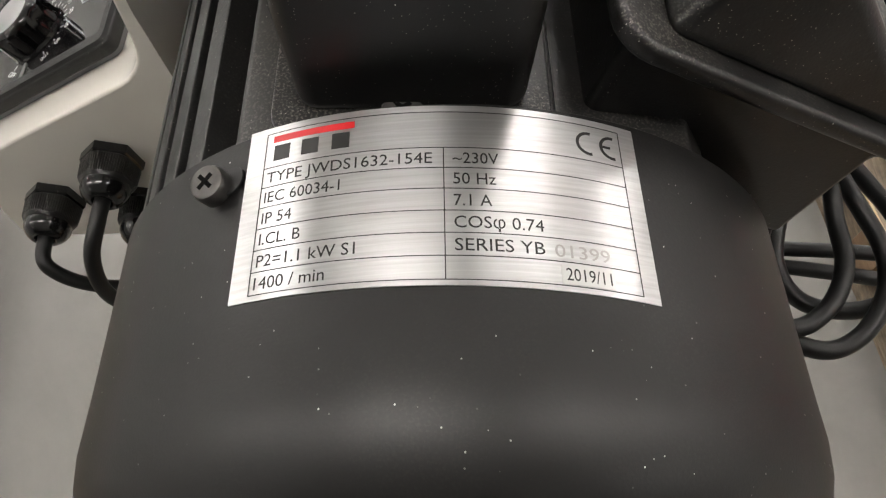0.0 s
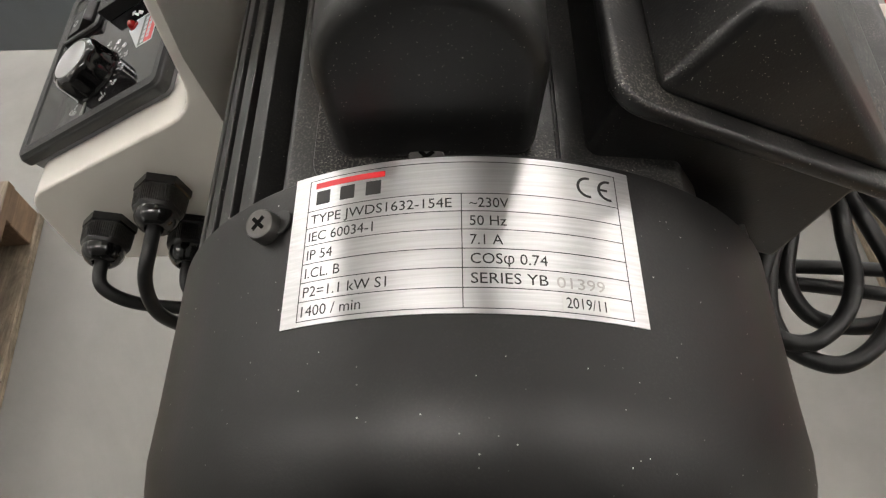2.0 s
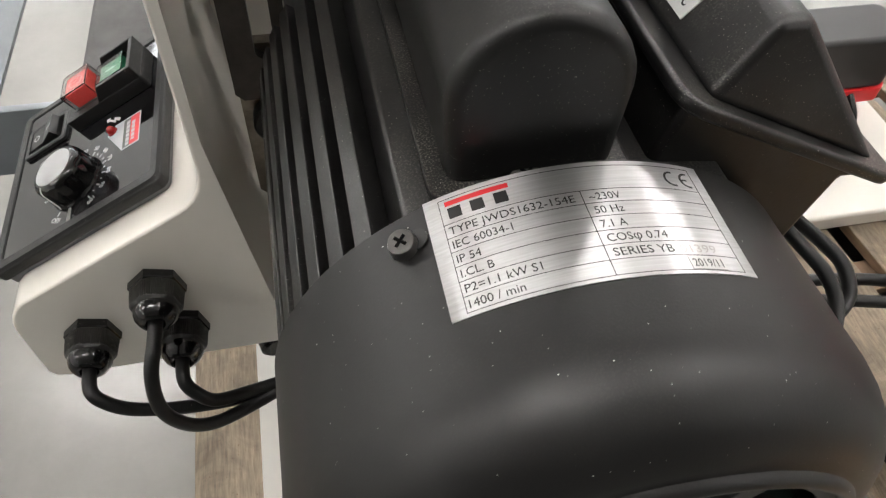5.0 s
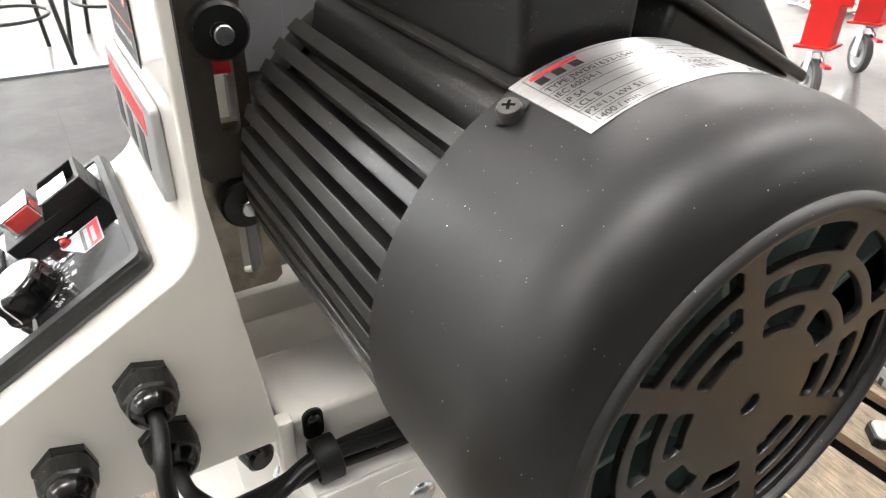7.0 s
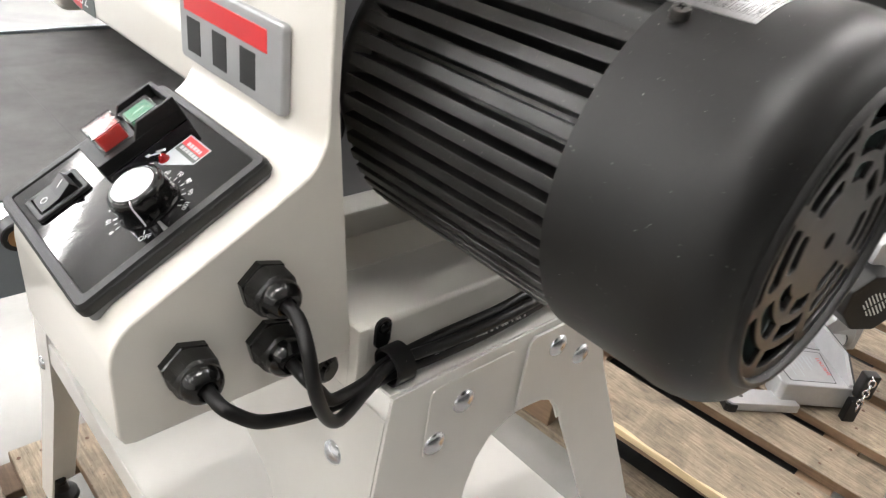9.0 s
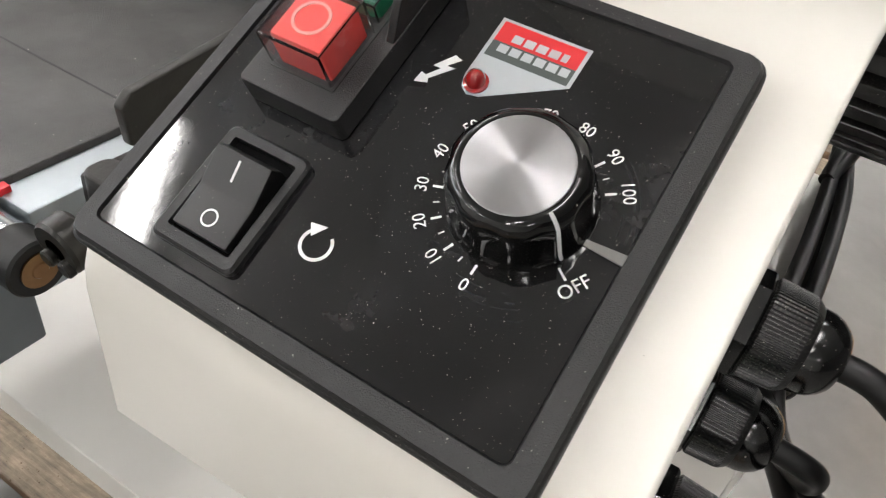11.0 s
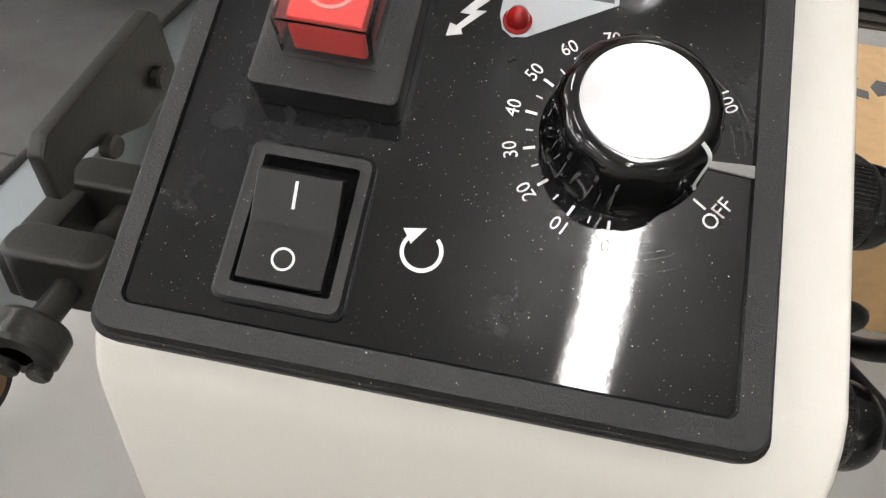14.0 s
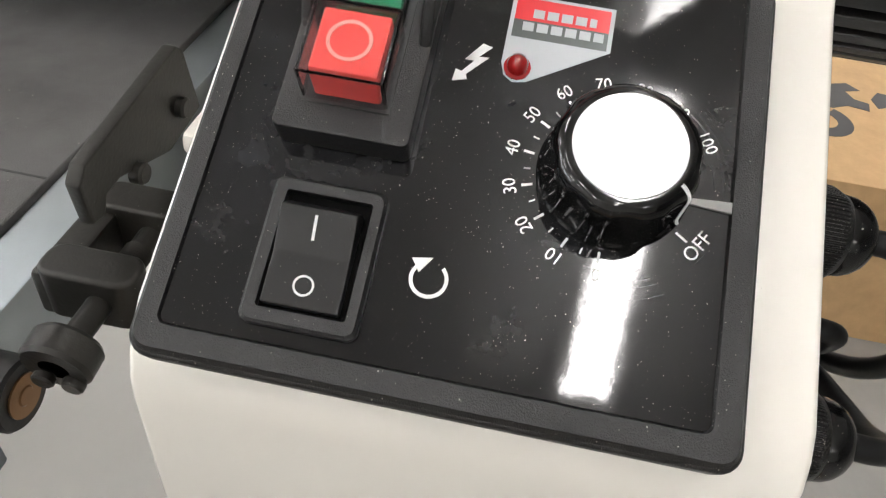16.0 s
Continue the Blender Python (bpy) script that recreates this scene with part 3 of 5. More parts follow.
def cross_screw(at, axis, r, h, washer, parent, spin=0.0):
    """A pan head screw with a cross recess."""
    m = along(at, axis) @ Matrix.Rotation(radians(spin), 4, "Z")
    head = part("screw", lathe([(0, 0), (0, r), (h * 0.7, r), (h * 0.93, r * 0.9), (h, r * 0.72), (h, 0)], m, 24), SCREWM, parent)
    # a flat dark cross, coloured as the shade of a sunk one
    part("cross_recess", join(box(-r * 0.5, r * 0.5, -r * 0.12, r * 0.12, h - 0.2, h + 0.12, 0, 1, m), box(-r * 0.12, r * 0.12, -r * 0.5, r * 0.5, h - 0.2, h + 0.14, 0, 1, m)), DEEPSHADE, head)
    if washer:
        part("washer", cyl(r * 1.25, 0.8, along(Vector(at) - Vector(axis) * 0.2, axis), 24, 0.2), FIN, head)


cross_screw((-48.4, 72, 78.4), (-0.34, -0.16, 0.927), 4.0, 4.6, False, motor, 20)
part("screw_slot", prism(rounded(-6, 6, -3.2, 3.2, 3.1), 0, 0.35, Matrix.Translation((-47.6, 72.5, 79.3)) @ Matrix.Rotation(radians(-31), 4, "Y")), INK, motor)
cross_screw((-11, 88.2, 81.6), (0, 0, 1), 4.6, 2.8, False, motor, 40)
# terminal box, leaning to the far side of the capacitor
TB = Matrix.Translation((74, 84.5, 75)) @ Matrix.Rotation(radians(26.5), 4, "Y")
part("terminal_base", prism([(-38, -38), (42, -38), (34, -2), (47, 4), (-46, 4)], 8, 96, TB @ UPY, 3, 3, True), DUSTY, motor)
part("lid_flange", prism(rounded(-51.5, 51.5, 3, 106, 9), 3, 8, TB, 1.8, 3, True), DUSTY, motor)
def lid():
    lo = [(-41, 8), (43, 8), (43, 100), (-41, 100)]
    hi = [(-34, 13), (-24, 15), (-22, 90), (-34, 90)]
    bm = bmesh.new()
    a = [bm.verts.new((x, y, 7)) for x, y in lo]
    b = [bm.verts.new((x, y, z)) for (x, y), z in zip(hi, (33.5, 37, 40, 38))]
    bm.faces.new(a[::-1])
    bm.faces.new(b)
    for i in range(4):
        bm.faces.new((a[i], a[(i + 1) % 4], b[(i + 1) % 4], b[i]))
    bmesh.ops.recalc_face_normals(bm, faces=bm.faces[:])
    bmesh.ops.bevel(bm, geom=bm.edges[:], offset=3.6, segments=4, profile=0.5, affect="EDGES")
    bm.transform(TB)
    return bm
tlid = part("terminal_lid", lid(), DUSTY, motor, "dusty black terminal box lid")


# rating plate, bent round the cowl: x round the cowl, y along the axis, z outwards
def wrap(bm, r0=R_COWL):
    for v in bm.verts:
        s, y, h = v.co
        y += (36 - s) * 0.0265  # the plate sits a little askew
        a = s / r0
        v.co = Vector(((r0 + h) * math.sin(a), y, (r0 + h) * math.cos(a)))
    return bm


def sheet(x0, x1, y0, y1, h0, h1, n=24):
    bm = bmesh.new()
    for i in range(n):
        a, b = x0 + (x1 - x0) * i / n, x0 + (x1 - x0) * (i + 1) / n
        v = [bm.verts.new(p) for p in ((a, y0, h1), (b, y0, h1), (b, y1, h1), (a, y1, h1), (a, y0, h0), (b, y0, h0), (b, y1, h0), (a, y1, h0))]
        for q in ((0, 1, 2, 3), (4, 5, 1, 0), (7, 3, 2, 6)) + (((0, 3, 7, 4),) if i == 0 else ()) + (((1, 5, 6, 2),) if i == n - 1 else ()):
            bm.faces.new([v[k] for k in q])
    bmesh.ops.remove_doubles(bm, verts=bm.verts[:], dist=0.001)
    return bm


PX0, PX1, PY0, PY1 = -43.3, 36.4, 42.0, 80.9
plate = part("rating_plate", wrap(sheet(PX0, PX1, PY0, PY1, 0, 0.5)), BRUSHED, motor, "brushed aluminium rating plate with black print")
TOPH = 0.54
IN0, IN1 = -39.0, 32.8  # the printed frame
ROWS = [70.8, 66.2, 61.6, 56.9, 52.3, 47.7, 43.1]
rules = []
for y in [79.3] + ROWS:
    rules.append(sheet(IN0, IN1, y - 0.09, y + 0.09, 0.4, TOPH, 30))
for x, y1 in ((IN0, 79.3), (IN1, 79.3), (-2.7, 70.8)):
    rules.append(sheet(x - 0.1, x + 0.1, 43.1, y1, 0.4, TOPH, 1))
for rule in rules:
    part("printed_rule", wrap(rule), INK, plate)
def fitted(text, width, height, x, y, h=TOPH):
    """Lettering of a given width and capital height."""
    bm = writing(text, 1.0, Matrix.Identity(4), 0.02)
    x0, x1 = min(v.co.x for v in bm.verts), max(v.co.x for v in bm.verts)
    for v in bm.verts:
        v.co = Vector((x + (v.co.x - x0) * width / (x1 - x0), y + v.co.y * height / 0.69, h + v.co.z))
    return bm


for row, left, right in zip(range(6), (("TYPE JWDS1632-154E", 33.2), ("IEC 60034-1", 15.8), ("IP 54", 6.4), ("I.CL. B", 8.6), ("P2=1.1 kW S1", 19.4), ("1400 / min", 14.0)),
                            (("~230V", 8.5), ("50 Hz", 7.8), ("7.1 A", 6.9), ("COS\u03c6 0.74", 16.0), ("SERIES YB", 15.8), None)):
    y = ROWS[row + 1] + 1.0
    part("printed_text", wrap(fitted(left[0], left[1], 2.45, IN0 + 1.0, y)), INK, plate, "", 0)
    if right:
        part("printed_text", wrap(fitted(right[0], right[1], 2.45, -1.0, y)), INK, plate, "", 0)
part("stamped_number", wrap(fitted("01399", 10.4, 2.5, 16.6, ROWS[5] + 0.9)), STAMP, plate, "faint stamped number", 0)
part("date_sticker", wrap(sheet(17.4, 27.4, 43.3, 47.2, 0.4, 0.62, 6)), STICKER, plate, "pale date sticker")
part("printed_text", wrap(fitted("2019/11", 8.5, 2.4, 18.2, 44.1, 0.66)), INK, plate, "", 0)
part("logo_bar", wrap(sheet(IN0 + 1.6, IN0 + 19.1, 76.8, 78.4, 0.4, TOPH, 8)), RED, plate, "red logo bar")
for x in (2.0, 8.2, 14.6):
    part("logo_block", wrap(sheet(IN0 + x, IN0 + x + 3.6, 72.3, 76.0, 0.4, TOPH, 3)), INK, plate)
ce = [arc_strip(26.0, 74.9, 2.15, 2.8, 80, 280, 0.4, TOPH, None, 18), arc_strip(31.0, 74.9, 2.15, 2.8, 80, 280, 0.4, TOPH, None, 18), box(28.5, 30.6, 74.6, 75.2, 0.4, TOPH)]
part("conformity_mark", wrap(join(*ce)), INK, plate)
# rounded side cover beyond the terminal box
cover_s = part("side_cover", prism(rounded(40, 219, 205, 335, 36, 8), -92, -40, None, 12, 4, True), DUSTY, motor, "dusty black rounded side cover")
part("cover_bolt", lathe([(0, 0), (0, 7), (4, 7), (5.2, 5.6), (5.4, 0)], Matrix.Translation((187, 250, -40.5)), 6), STEEL, cover_s, "steel bolt head")
# label on the terminal box
LB = TB @ Matrix(((0, -0.259, -0.966, -38.1), (1, 0, 0, 49.6), (0, -0.966, 0.259, 18.0), (0, 0, 0, 1)))
part("voltage_label", box(-9.8, 9.8, -4.9, 4.9, -0.2, 0.5, 0, 1, LB), STICKER, tlid, "white voltage label")
part("printed_text", writing("230V", 6.6, LB @ Matrix.Translation((0, -2.3, 0.52)), 0.02, "CENTER"), INK, tlid, "", 0)

# ---- control console and column ----
SL = 30.3
console = thing("control_console", (-170, 270, -150), "cream steel control console with sloping front and a tall column", "control box")
def soft_prism(pts, y0, y1, r, n=4, keep=None):
    """A profile in x and z drawn along y, with its two end rims rounded."""
    k = len(pts)
    P = [Vector((p[0], p[1])) for p in pts]
    area = sum(P[i].x * P[(i + 1) % k].y - P[(i + 1) % k].x * P[i].y for i in range(k))
    sg = 1 if area > 0 else -1
    inw = []
    for i in range(k):
        ease = keep[i] if keep else 1.0
        e0, e1 = (P[i] - P[i - 1]).normalized(), (P[(i + 1) % k] - P[i]).normalized()
        n0, n1 = Vector((-e0.y, e0.x)) * sg, Vector((-e1.y, e1.x)) * sg
        m = (n0 + n1)
        inw.append(m / max(0.35, 1 + n0.dot(n1)) * ease)
    lay = [(y0 + r * (1 - math.cos(math.pi / 2 * i / n)), r * (1 - math.sin(math.pi / 2 * i / n))) for i in range(n + 1)]
    lay += [(y1 - h + y0, d) for h, d in reversed(lay)]
    bm = bmesh.new()
    rows = [[bm.verts.new((P[i].x + inw[i].x * d, y, P[i].y + inw[i].y * d)) for i in range(k)] for y, d in lay]
    for a_, b_ in zip(rows, rows[1:]):
        for i in range(k):
            bm.faces.new((a_[i], a_[(i + 1) % k], b_[(i + 1) % k], b_[i]))
    bm.faces.new(rows[0])
    bm.faces.new(rows[-1][::-1])
    bmesh.ops.recalc_face_normals(bm, faces=bm.faces[:])
    return bm
def shell():
    """The folded case: its underside drops a little towards the far end."""
    # side profile: front, slope, hollow curve into the tall column, back
    pts = [(-227, -157), (-232.5, -155.5), (-235.5, -150), (-236, -106), (-235.2, -99), (-233, -92.8), (-229.6, -87.4), (-225, -82.75)]
    pts += [(-151.5 + 30 * math.sin(radians(a)), -5 - 30 * math.cos(radians(a))) for a in (30.3, 42, 54, 66, 78, 90)]
    pts += [(-121.5, 330), (-116.0, 330), (-116.0, 10), (-112.0, -25), (-108, -60), (-97, -153)]
    bm = soft_prism(pts, 198.5, 346.0, 1.7, 4, [0.65 if p[1] > 100 else 1.0 for p in pts[:-5]] + [0.0] * 5)
    for v in bm.verts:
        if v.co.z < -140:
            v.co.z -= (v.co.y - 198.5) * 0.075 - 2
    return bm
part("box_shell", shell(), CREAM, console)
PM = Matrix.Translation((-235, 341, -86)) @ Matrix(((0, math.cos(radians(SL)), -math.sin(radians(SL)), 0), (-1, 0, 0, 0), (0, math.sin(radians(SL)), math.cos(radians(SL)), 0), (0, 0, 0, 1)))
def pm(x, y, z, rz=0.0):
    return PM @ pose(x, y, z, 0, 0, rz)
panel = part("control_panel", prism(rounded(0, 124.4, -2.6, 111.5, 5), 0.3, 7.2, PM, 1.6, 3, True), PLASTIC, console, "textured black plastic panel frame")
part("gasket", prism(rounded(2.0, 122.4, -1.2, 109.5, 4), -4.5, 0.5, PM), GREYP, panel, "grey gasket under the frame")
def rim():
    bm = bmesh.new()
    o, i = rounded(0.5, 123.9, -2.1, 111.0, 4.5), rounded(6.2, 116.9, 4.6, 105.5, 2.0)
    a = [bm.verts.new((x, y, 6.4)) for x, y in o]
    b = [bm.verts.new((x, y, 8.6)) for x, y in rounded(1.7, 122.7, -0.8, 109.8, 4)]
    c = [bm.verts.new((x, y, 8.6)) for x, y in rounded(5.6, 117.5, 4.0, 106.1, 2.4)]
    d = [bm.verts.new((x, y, 7.1)) for x, y in i]
    for p, q in ((a, b), (b, c), (c, d)):
        for k in range(len(p)):
            bm.faces.new((p[k], p[(k + 1) % len(p)], q[(k + 1) % len(p)], q[k]))
    bmesh.ops.recalc_face_normals(bm, faces=bm.faces[:])
    bm.transform(PM)
    return bm
part("frame_rim", rim(), PLASTIC, panel)
FZ = 7.9  # the face plate's surface
part("face_plate", prism(rounded(6.1, 117.0, 4.5, 105.6, 1.9), 7.0, FZ, PM), PANEL, panel, "glossy black face plate with white print and dust")
# dial
DU, DV = 92.0, 54.2
spot = PM @ Vector((DU, DV, FZ))
smear_panel(PANEL, (spot.x / 1000, spot.y / 1000, spot.z / 1000 + AXIS))
PRT = FZ + 0.06
for k in range(21):
    a = 267.7 - 23.55 * k / 2
    r0, r1, w = (17.6, 20.0, 0.28) if k % 2 == 0 else (17.9, 19.3, 0.16)
    part("dial_mark", box(r0, r1, -w, w, FZ - 0.1, PRT, 0, 1, PM @ Matrix.Translation((DU, DV, 0)) @ Matrix.Rotation(radians(a), 4, "Z")), WHITE, panel)
part("dial_mark", box(17.6, 20.6, -0.25, 0.25, FZ - 0.1, PRT, 0, 1, PM @ Matrix.Translation((DU, DV, 0)) @ Matrix.Rotation(radians(-35), 4, "Z")), WHITE, panel)
for k in range(11):
    a = 267.7 - 23.55 * k
    part("dial_number", writing(str(10 * k), 4.1, pm(DU, DV, PRT) @ pose(0, 0, 0, 0, 0, a - 90) @ pose(0, 21.2, 0), 0.02, "CENTER", 0.92), WHITE, panel, "", 0)
part("dial_number", writing("OFF", 4.4, pm(DU, DV, PRT) @ pose(0, 0, 0, 0, 0, -33 + 90) @ pose(0, -24.2, 0), 0.02, "CENTER", 0.95), WHITE, panel, "", 0)
knob_z = FZ - 1.2
def knob_body():
    """A round foot, nine hollow finger grips above it, a soft shoulder and a flat top."""
    n = 180
    prof = [(0, 16.6, 0), (1.3, 16.7, 0), (2.2, 16.5, 0), (2.6, 16.2, 0.3), (3.6, 15.85, 1), (8.0, 15.6, 1), (12.6, 15.4, 1), (13.8, 15.1, 0.75), (14.8, 14.6, 0.4), (15.6, 13.8, 0.12), (16.2, 12.9, 0), (16.45, 12.2, 0), (16.4, 11.7, 0)]
    bm = bmesh.new()
    rg = []
    for h, r, dip in prof:
        row = []
        for i in range(n):
            a = 2 * math.pi * i / n
            d = r - 0.6 * dip * max(0.0, 0.15 + 0.85 * math.cos(a * 9 + 0.6)) ** 0.8
            row.append(bm.verts.new((d * math.cos(a), d * math.sin(a), h)))
        rg.append(row)
    for p, q in zip(rg, rg[1:]):
        for i in range(n):
            bm.faces.new((p[i], p[(i + 1) % n], q[(i + 1) % n], q[i]))
    bm.faces.new(rg[-1])
    bmesh.ops.recalc_face_normals(bm, faces=bm.faces[:])
    bm.transform(pm(DU, DV, knob_z))
    return bm
knob = part("knob", knob_body(), KNOB, panel, "gloss black speed knob with a silver cap")
part("knob_cap", cyl(11.6, 1.0, pm(DU, DV, knob_z + 15.6), 64, 0.3), CAPMETAL, knob, "spun aluminium knob cap")
AZ = radians(-31)
part("pointer_line", tube([(DU + r * math.cos(AZ), DV + r * math.sin(AZ), knob_z + h) for r, h in ((12.4, 16.3), (13.8, 15.6), (14.6, 14.8), (15.15, 13.5), (15.45, 10.0), (15.8, 3.6), (16.4, 2.2))], 0.45, 8, 1, PM), WHITE, knob, "white pointer line")
tab = prism([(0, -0.7), (9, -1.3), (9, 1.3), (0, 0.7)], 0, 0.5, pm(DU + 16.4, DV - 2.6, FZ + 0.1))
part("clear_tab", tab, PALETAB, panel, "pale pointed tab beside the knob")
# rocker switch
def ring_frame(o, i, h0, h1, soft):
    """A flat frame between two rounded outlines, its outer rim softened."""
    bm = bmesh.new()
    cu, cv_ = sum(p[0] for p in o) / len(o), sum(p[1] for p in o) / len(o)
    hw, hh = max(p[0] for p in o) - cu, max(p[1] for p in o) - cv_
    ins = [(cu + (x - cu) * (1 - soft / hw), cv_ + (y - cv_) * (1 - soft / hh)) for x, y in o]
    rows = [[bm.verts.new((x, y, h)) for x, y in line] for line, h in ((o, h0), (o, h1 - soft), (ins, h1), (i, h1), (i, h0))]
    for p, q in zip(rows, rows[1:]):
        for k in range(len(p)):
            bm.faces.new((p[k], p[(k + 1) % len(p)], q[(k + 1) % len(p)], q[k]))
    bmesh.ops.recalc_face_normals(bm, faces=bm.faces[:])
    bm.transform(PM)
    return bm
rocker = part("rocker_switch", ring_frame(rounded(21.8, 46.2, 7.8, 39.8, 2.2), rounded(24.8, 43.4, 11.2, 36.8, 0.6), FZ - 0.2, FZ + 2.4, 0.7), PLASTIC, panel, "black rocker switch")
# shallow floor coloured near black for the shade of a deep slot
part("rocker_well", box(24.8, 43.4, 11.2, 36.8, FZ - 0.1, FZ + 0.12, 0, 1, PM), DEEPSHADE, rocker)
part("rocker_paddle", prism([(12.2, FZ + 0.2), (12.2, FZ + 2.7), (23, FZ + 3.4), (32.2, FZ + 7.0), (34.0, FZ + 3.4), (34.2, FZ + 0.2)], 25.6, 41.8, PM @ Matrix(((0, 0, 1, 0), (1, 0, 0, 0), (0, 1, 0, 0), (0, 0, 0, 1))), 0.5, 2), PADDLE, rocker)
def on_paddle(v):
    if v < 23:
        return FZ + 2.6 + (v - 11.7) * 0.8 / 11.3
    return FZ + 3.4 + (v - 23) * 3.6 / 9.2
tilt2 = math.degrees(math.atan2(3.6, 9.2))
part("on_mark", box(-0.3, 0.3, -2.6, 2.6, -0.1, 0.12, 0, 1, PM @ Matrix.Translation((33.4, 28.4, on_paddle(28.4))) @ Matrix.Rotation(radians(tilt2), 4, "X")), WHITE, rocker)
part("off_mark", arc_strip(0, 0, 1.75, 2.2, 0, 359.9, -0.1, 0.12, PM @ Matrix.Translation((33.6, 16.8, on_paddle(16.8))) @ Matrix.Rotation(radians(4), 4, "X"), 36), WHITE, rocker)
# rotation arrow, bolt sign, lamp and tag
part("rotation_arrow", join(arc_strip(57.7, 23.9, 3.3, 4.1, -222, 48, FZ - 0.1, PRT, PM, 36), prism([(53.4, 27.8), (57.8, 28.6), (55.4, 25.0)], FZ - 0.1, PRT, PM)), WHITE, panel, "white rotation arrow")
part("bolt_sign", prism([(58.6, 81.2), (55.2, 76.4), (57.4, 76.4), (55.0, 73.2), (53.6, 73.6), (53.3, 70.4), (56.6, 71.4), (56.1, 72.6), (60.6, 77.8), (58.3, 77.6), (60.9, 80.6)], FZ - 0.1, PRT, PM), WHITE, panel, "white lightning sign")
part("tag_ground", prism([(63.4, 96.2), (87.4, 96.2), (87.4, 84.4), (69.6, 73.2), (66.6, 72.6), (64.4, 74.2), (63.4, 77.4)], FZ - 0.1, FZ + 0.05, PM), TAGGREY, panel, "grey printed tag")
part("tag_red", box(64.4, 86.4, 89.4, 95.4, FZ, FZ + 0.1, 0, 1, PM), RED, panel)
part("tag_dark", box(64.4, 86.4, 84.6, 89.4, FZ, FZ + 0.1, 0, 1, PM), TAGDARK, panel)
for a, b, v in ((68.6, 83.4, 90.3), (66.6, 85.4, 86.6)):
    x = a
    while x < b - 1:
        part("tag_bar", box(x, min(b, x + 2.6), v, v + 2.3, FZ, FZ + 0.16, 0, 1, PM), TAGGREY, panel)
        x += 3.3
part("signal_lamp", lathe([(0, 3.1), (0.6, 3.1), (0.8, 2.4), (2.0, 2.4), (3.2, 1.9), (3.9, 0.9), (4.1, 0)], pm(67.2, 76.4, FZ), 24), REDLENS, panel, "red signal lamp")
# push buttons in their raised housing
hous = part("button_housing", prism(rounded(18.9, 48.4, 48.2, 102.5, 1.8), FZ, FZ + 8.1, PM, 0.8, 2, True), PLASTIC, panel, "raised black push button housing")
CH = PM @ Matrix(((0, 0, 1, 0), (1, 0, 0, 0), (0, 1, 0, 0), (0, 0, 0, 1)))  # profile in v and height, drawn along u
for u in (19.2, 45.6):
    part("cheek", prism([(72, FZ + 7.6), (78.5, FZ + 16), (102.3, FZ + 16), (102.3, FZ + 7.6)], u, u + 2.5, CH, 0.7, 2), PLASTIC, hous)
part("end_wall", box(20.5, 47, 99.6, 102.2, FZ + 7.8, FZ + 15.9, 0.6, 2, PM), PLASTIC, hous)
part("button_well", box(24.0, 43.0, 54.8, 99.5, FZ + 7.8, FZ + 8.35, 0, 1, PM), INK, hous)
red = part("stop_button", box(26.4, 40.8, 57.2, 71.8, FZ + 8, FZ + 17.6, 0.7, 2, PM), REDBTN, hous, "red stop button")
part("stop_ring", arc_strip(0, 0, 4.0, 4.75, 0, 359.9, -0.1, 0.1, pm(33.4, 64.6, FZ + 17.7), 40), PALERED, red)
def cover(u0, u1, v0, v1, z0, z1):
    o = box(u0, u1, v0, v1, z0, z1, 0.7, 2)
    i = box(u0 + 0.9, u1 - 0.9, v0 + 0.9, v1 - 0.9, z0 - 0.5, z1 - 0.9)
    bmesh.ops.reverse_faces(i, faces=i.faces[:])
    for bm in (o, i):
        lo = min(v.co.z for v in bm.verts)
        bmesh.ops.delete(bm, geom=[f for f in bm.faces if all(v.co.z < lo + 0.01 for v in f.verts)], context="FACES")
    b = join(o, i)
    b.transform(PM)
    return b
cv = part("clear_cover", cover(24.2, 42.6, 55.2, 73.4, FZ + 8.2, FZ + 19.2), CLEAR, hous, "clear plastic button cover")
cv.visible_shadow = False
green = part("start_button", box(26.4, 40.8, 77.4, 92.6, FZ + 8, FZ + 12.8, 0.7, 2, PM), GREEN, hous, "green start button")
part("start_mark", box(33.2, 34.0, 81.6, 88.6, FZ + 12.7, FZ + 13.0, 0, 1, PM), PALEGREEN, green)
cv = part("clear_cover", cover(24.6, 42.2, 75.4, 94.4, FZ + 8.2, FZ + 14.4), CLEAR, hous, "clear plastic button cover")
cv.visible_shadow = False
# maker's badge on the column
badge = part("badge", prism(rounded(-351, -233, -10, 38, 4), 0, 5.5, Matrix.Translation((-121.5, 0, 0)) @ Matrix(((0, 0, -1, 0), (-1, 0, 0, 0), (0, 1, 0, 0), (0, 0, 0, 1))), 1.6, 3, True), SILVER, console, "silver badge with a red bar and dark blocks")
BM_ = Matrix.Translation((-127.0, 0, 0)) @ Matrix(((0, 0, -1, 0), (-1, 0, 0, 0), (0, 1, 0, 0), (0, 0, 0, 1)))
part("badge_bar", box(-344, -248, 19.5, 32, -0.3, 0.25, 0.2, 1, BM_), RED, badge, "red bar")
for x in (-341, -309, -277):
    part("badge_block", box(x, x + 17, -4, 16.5, -0.3, 0.25, 0.2, 1, BM_), INK, badge, "dark block")
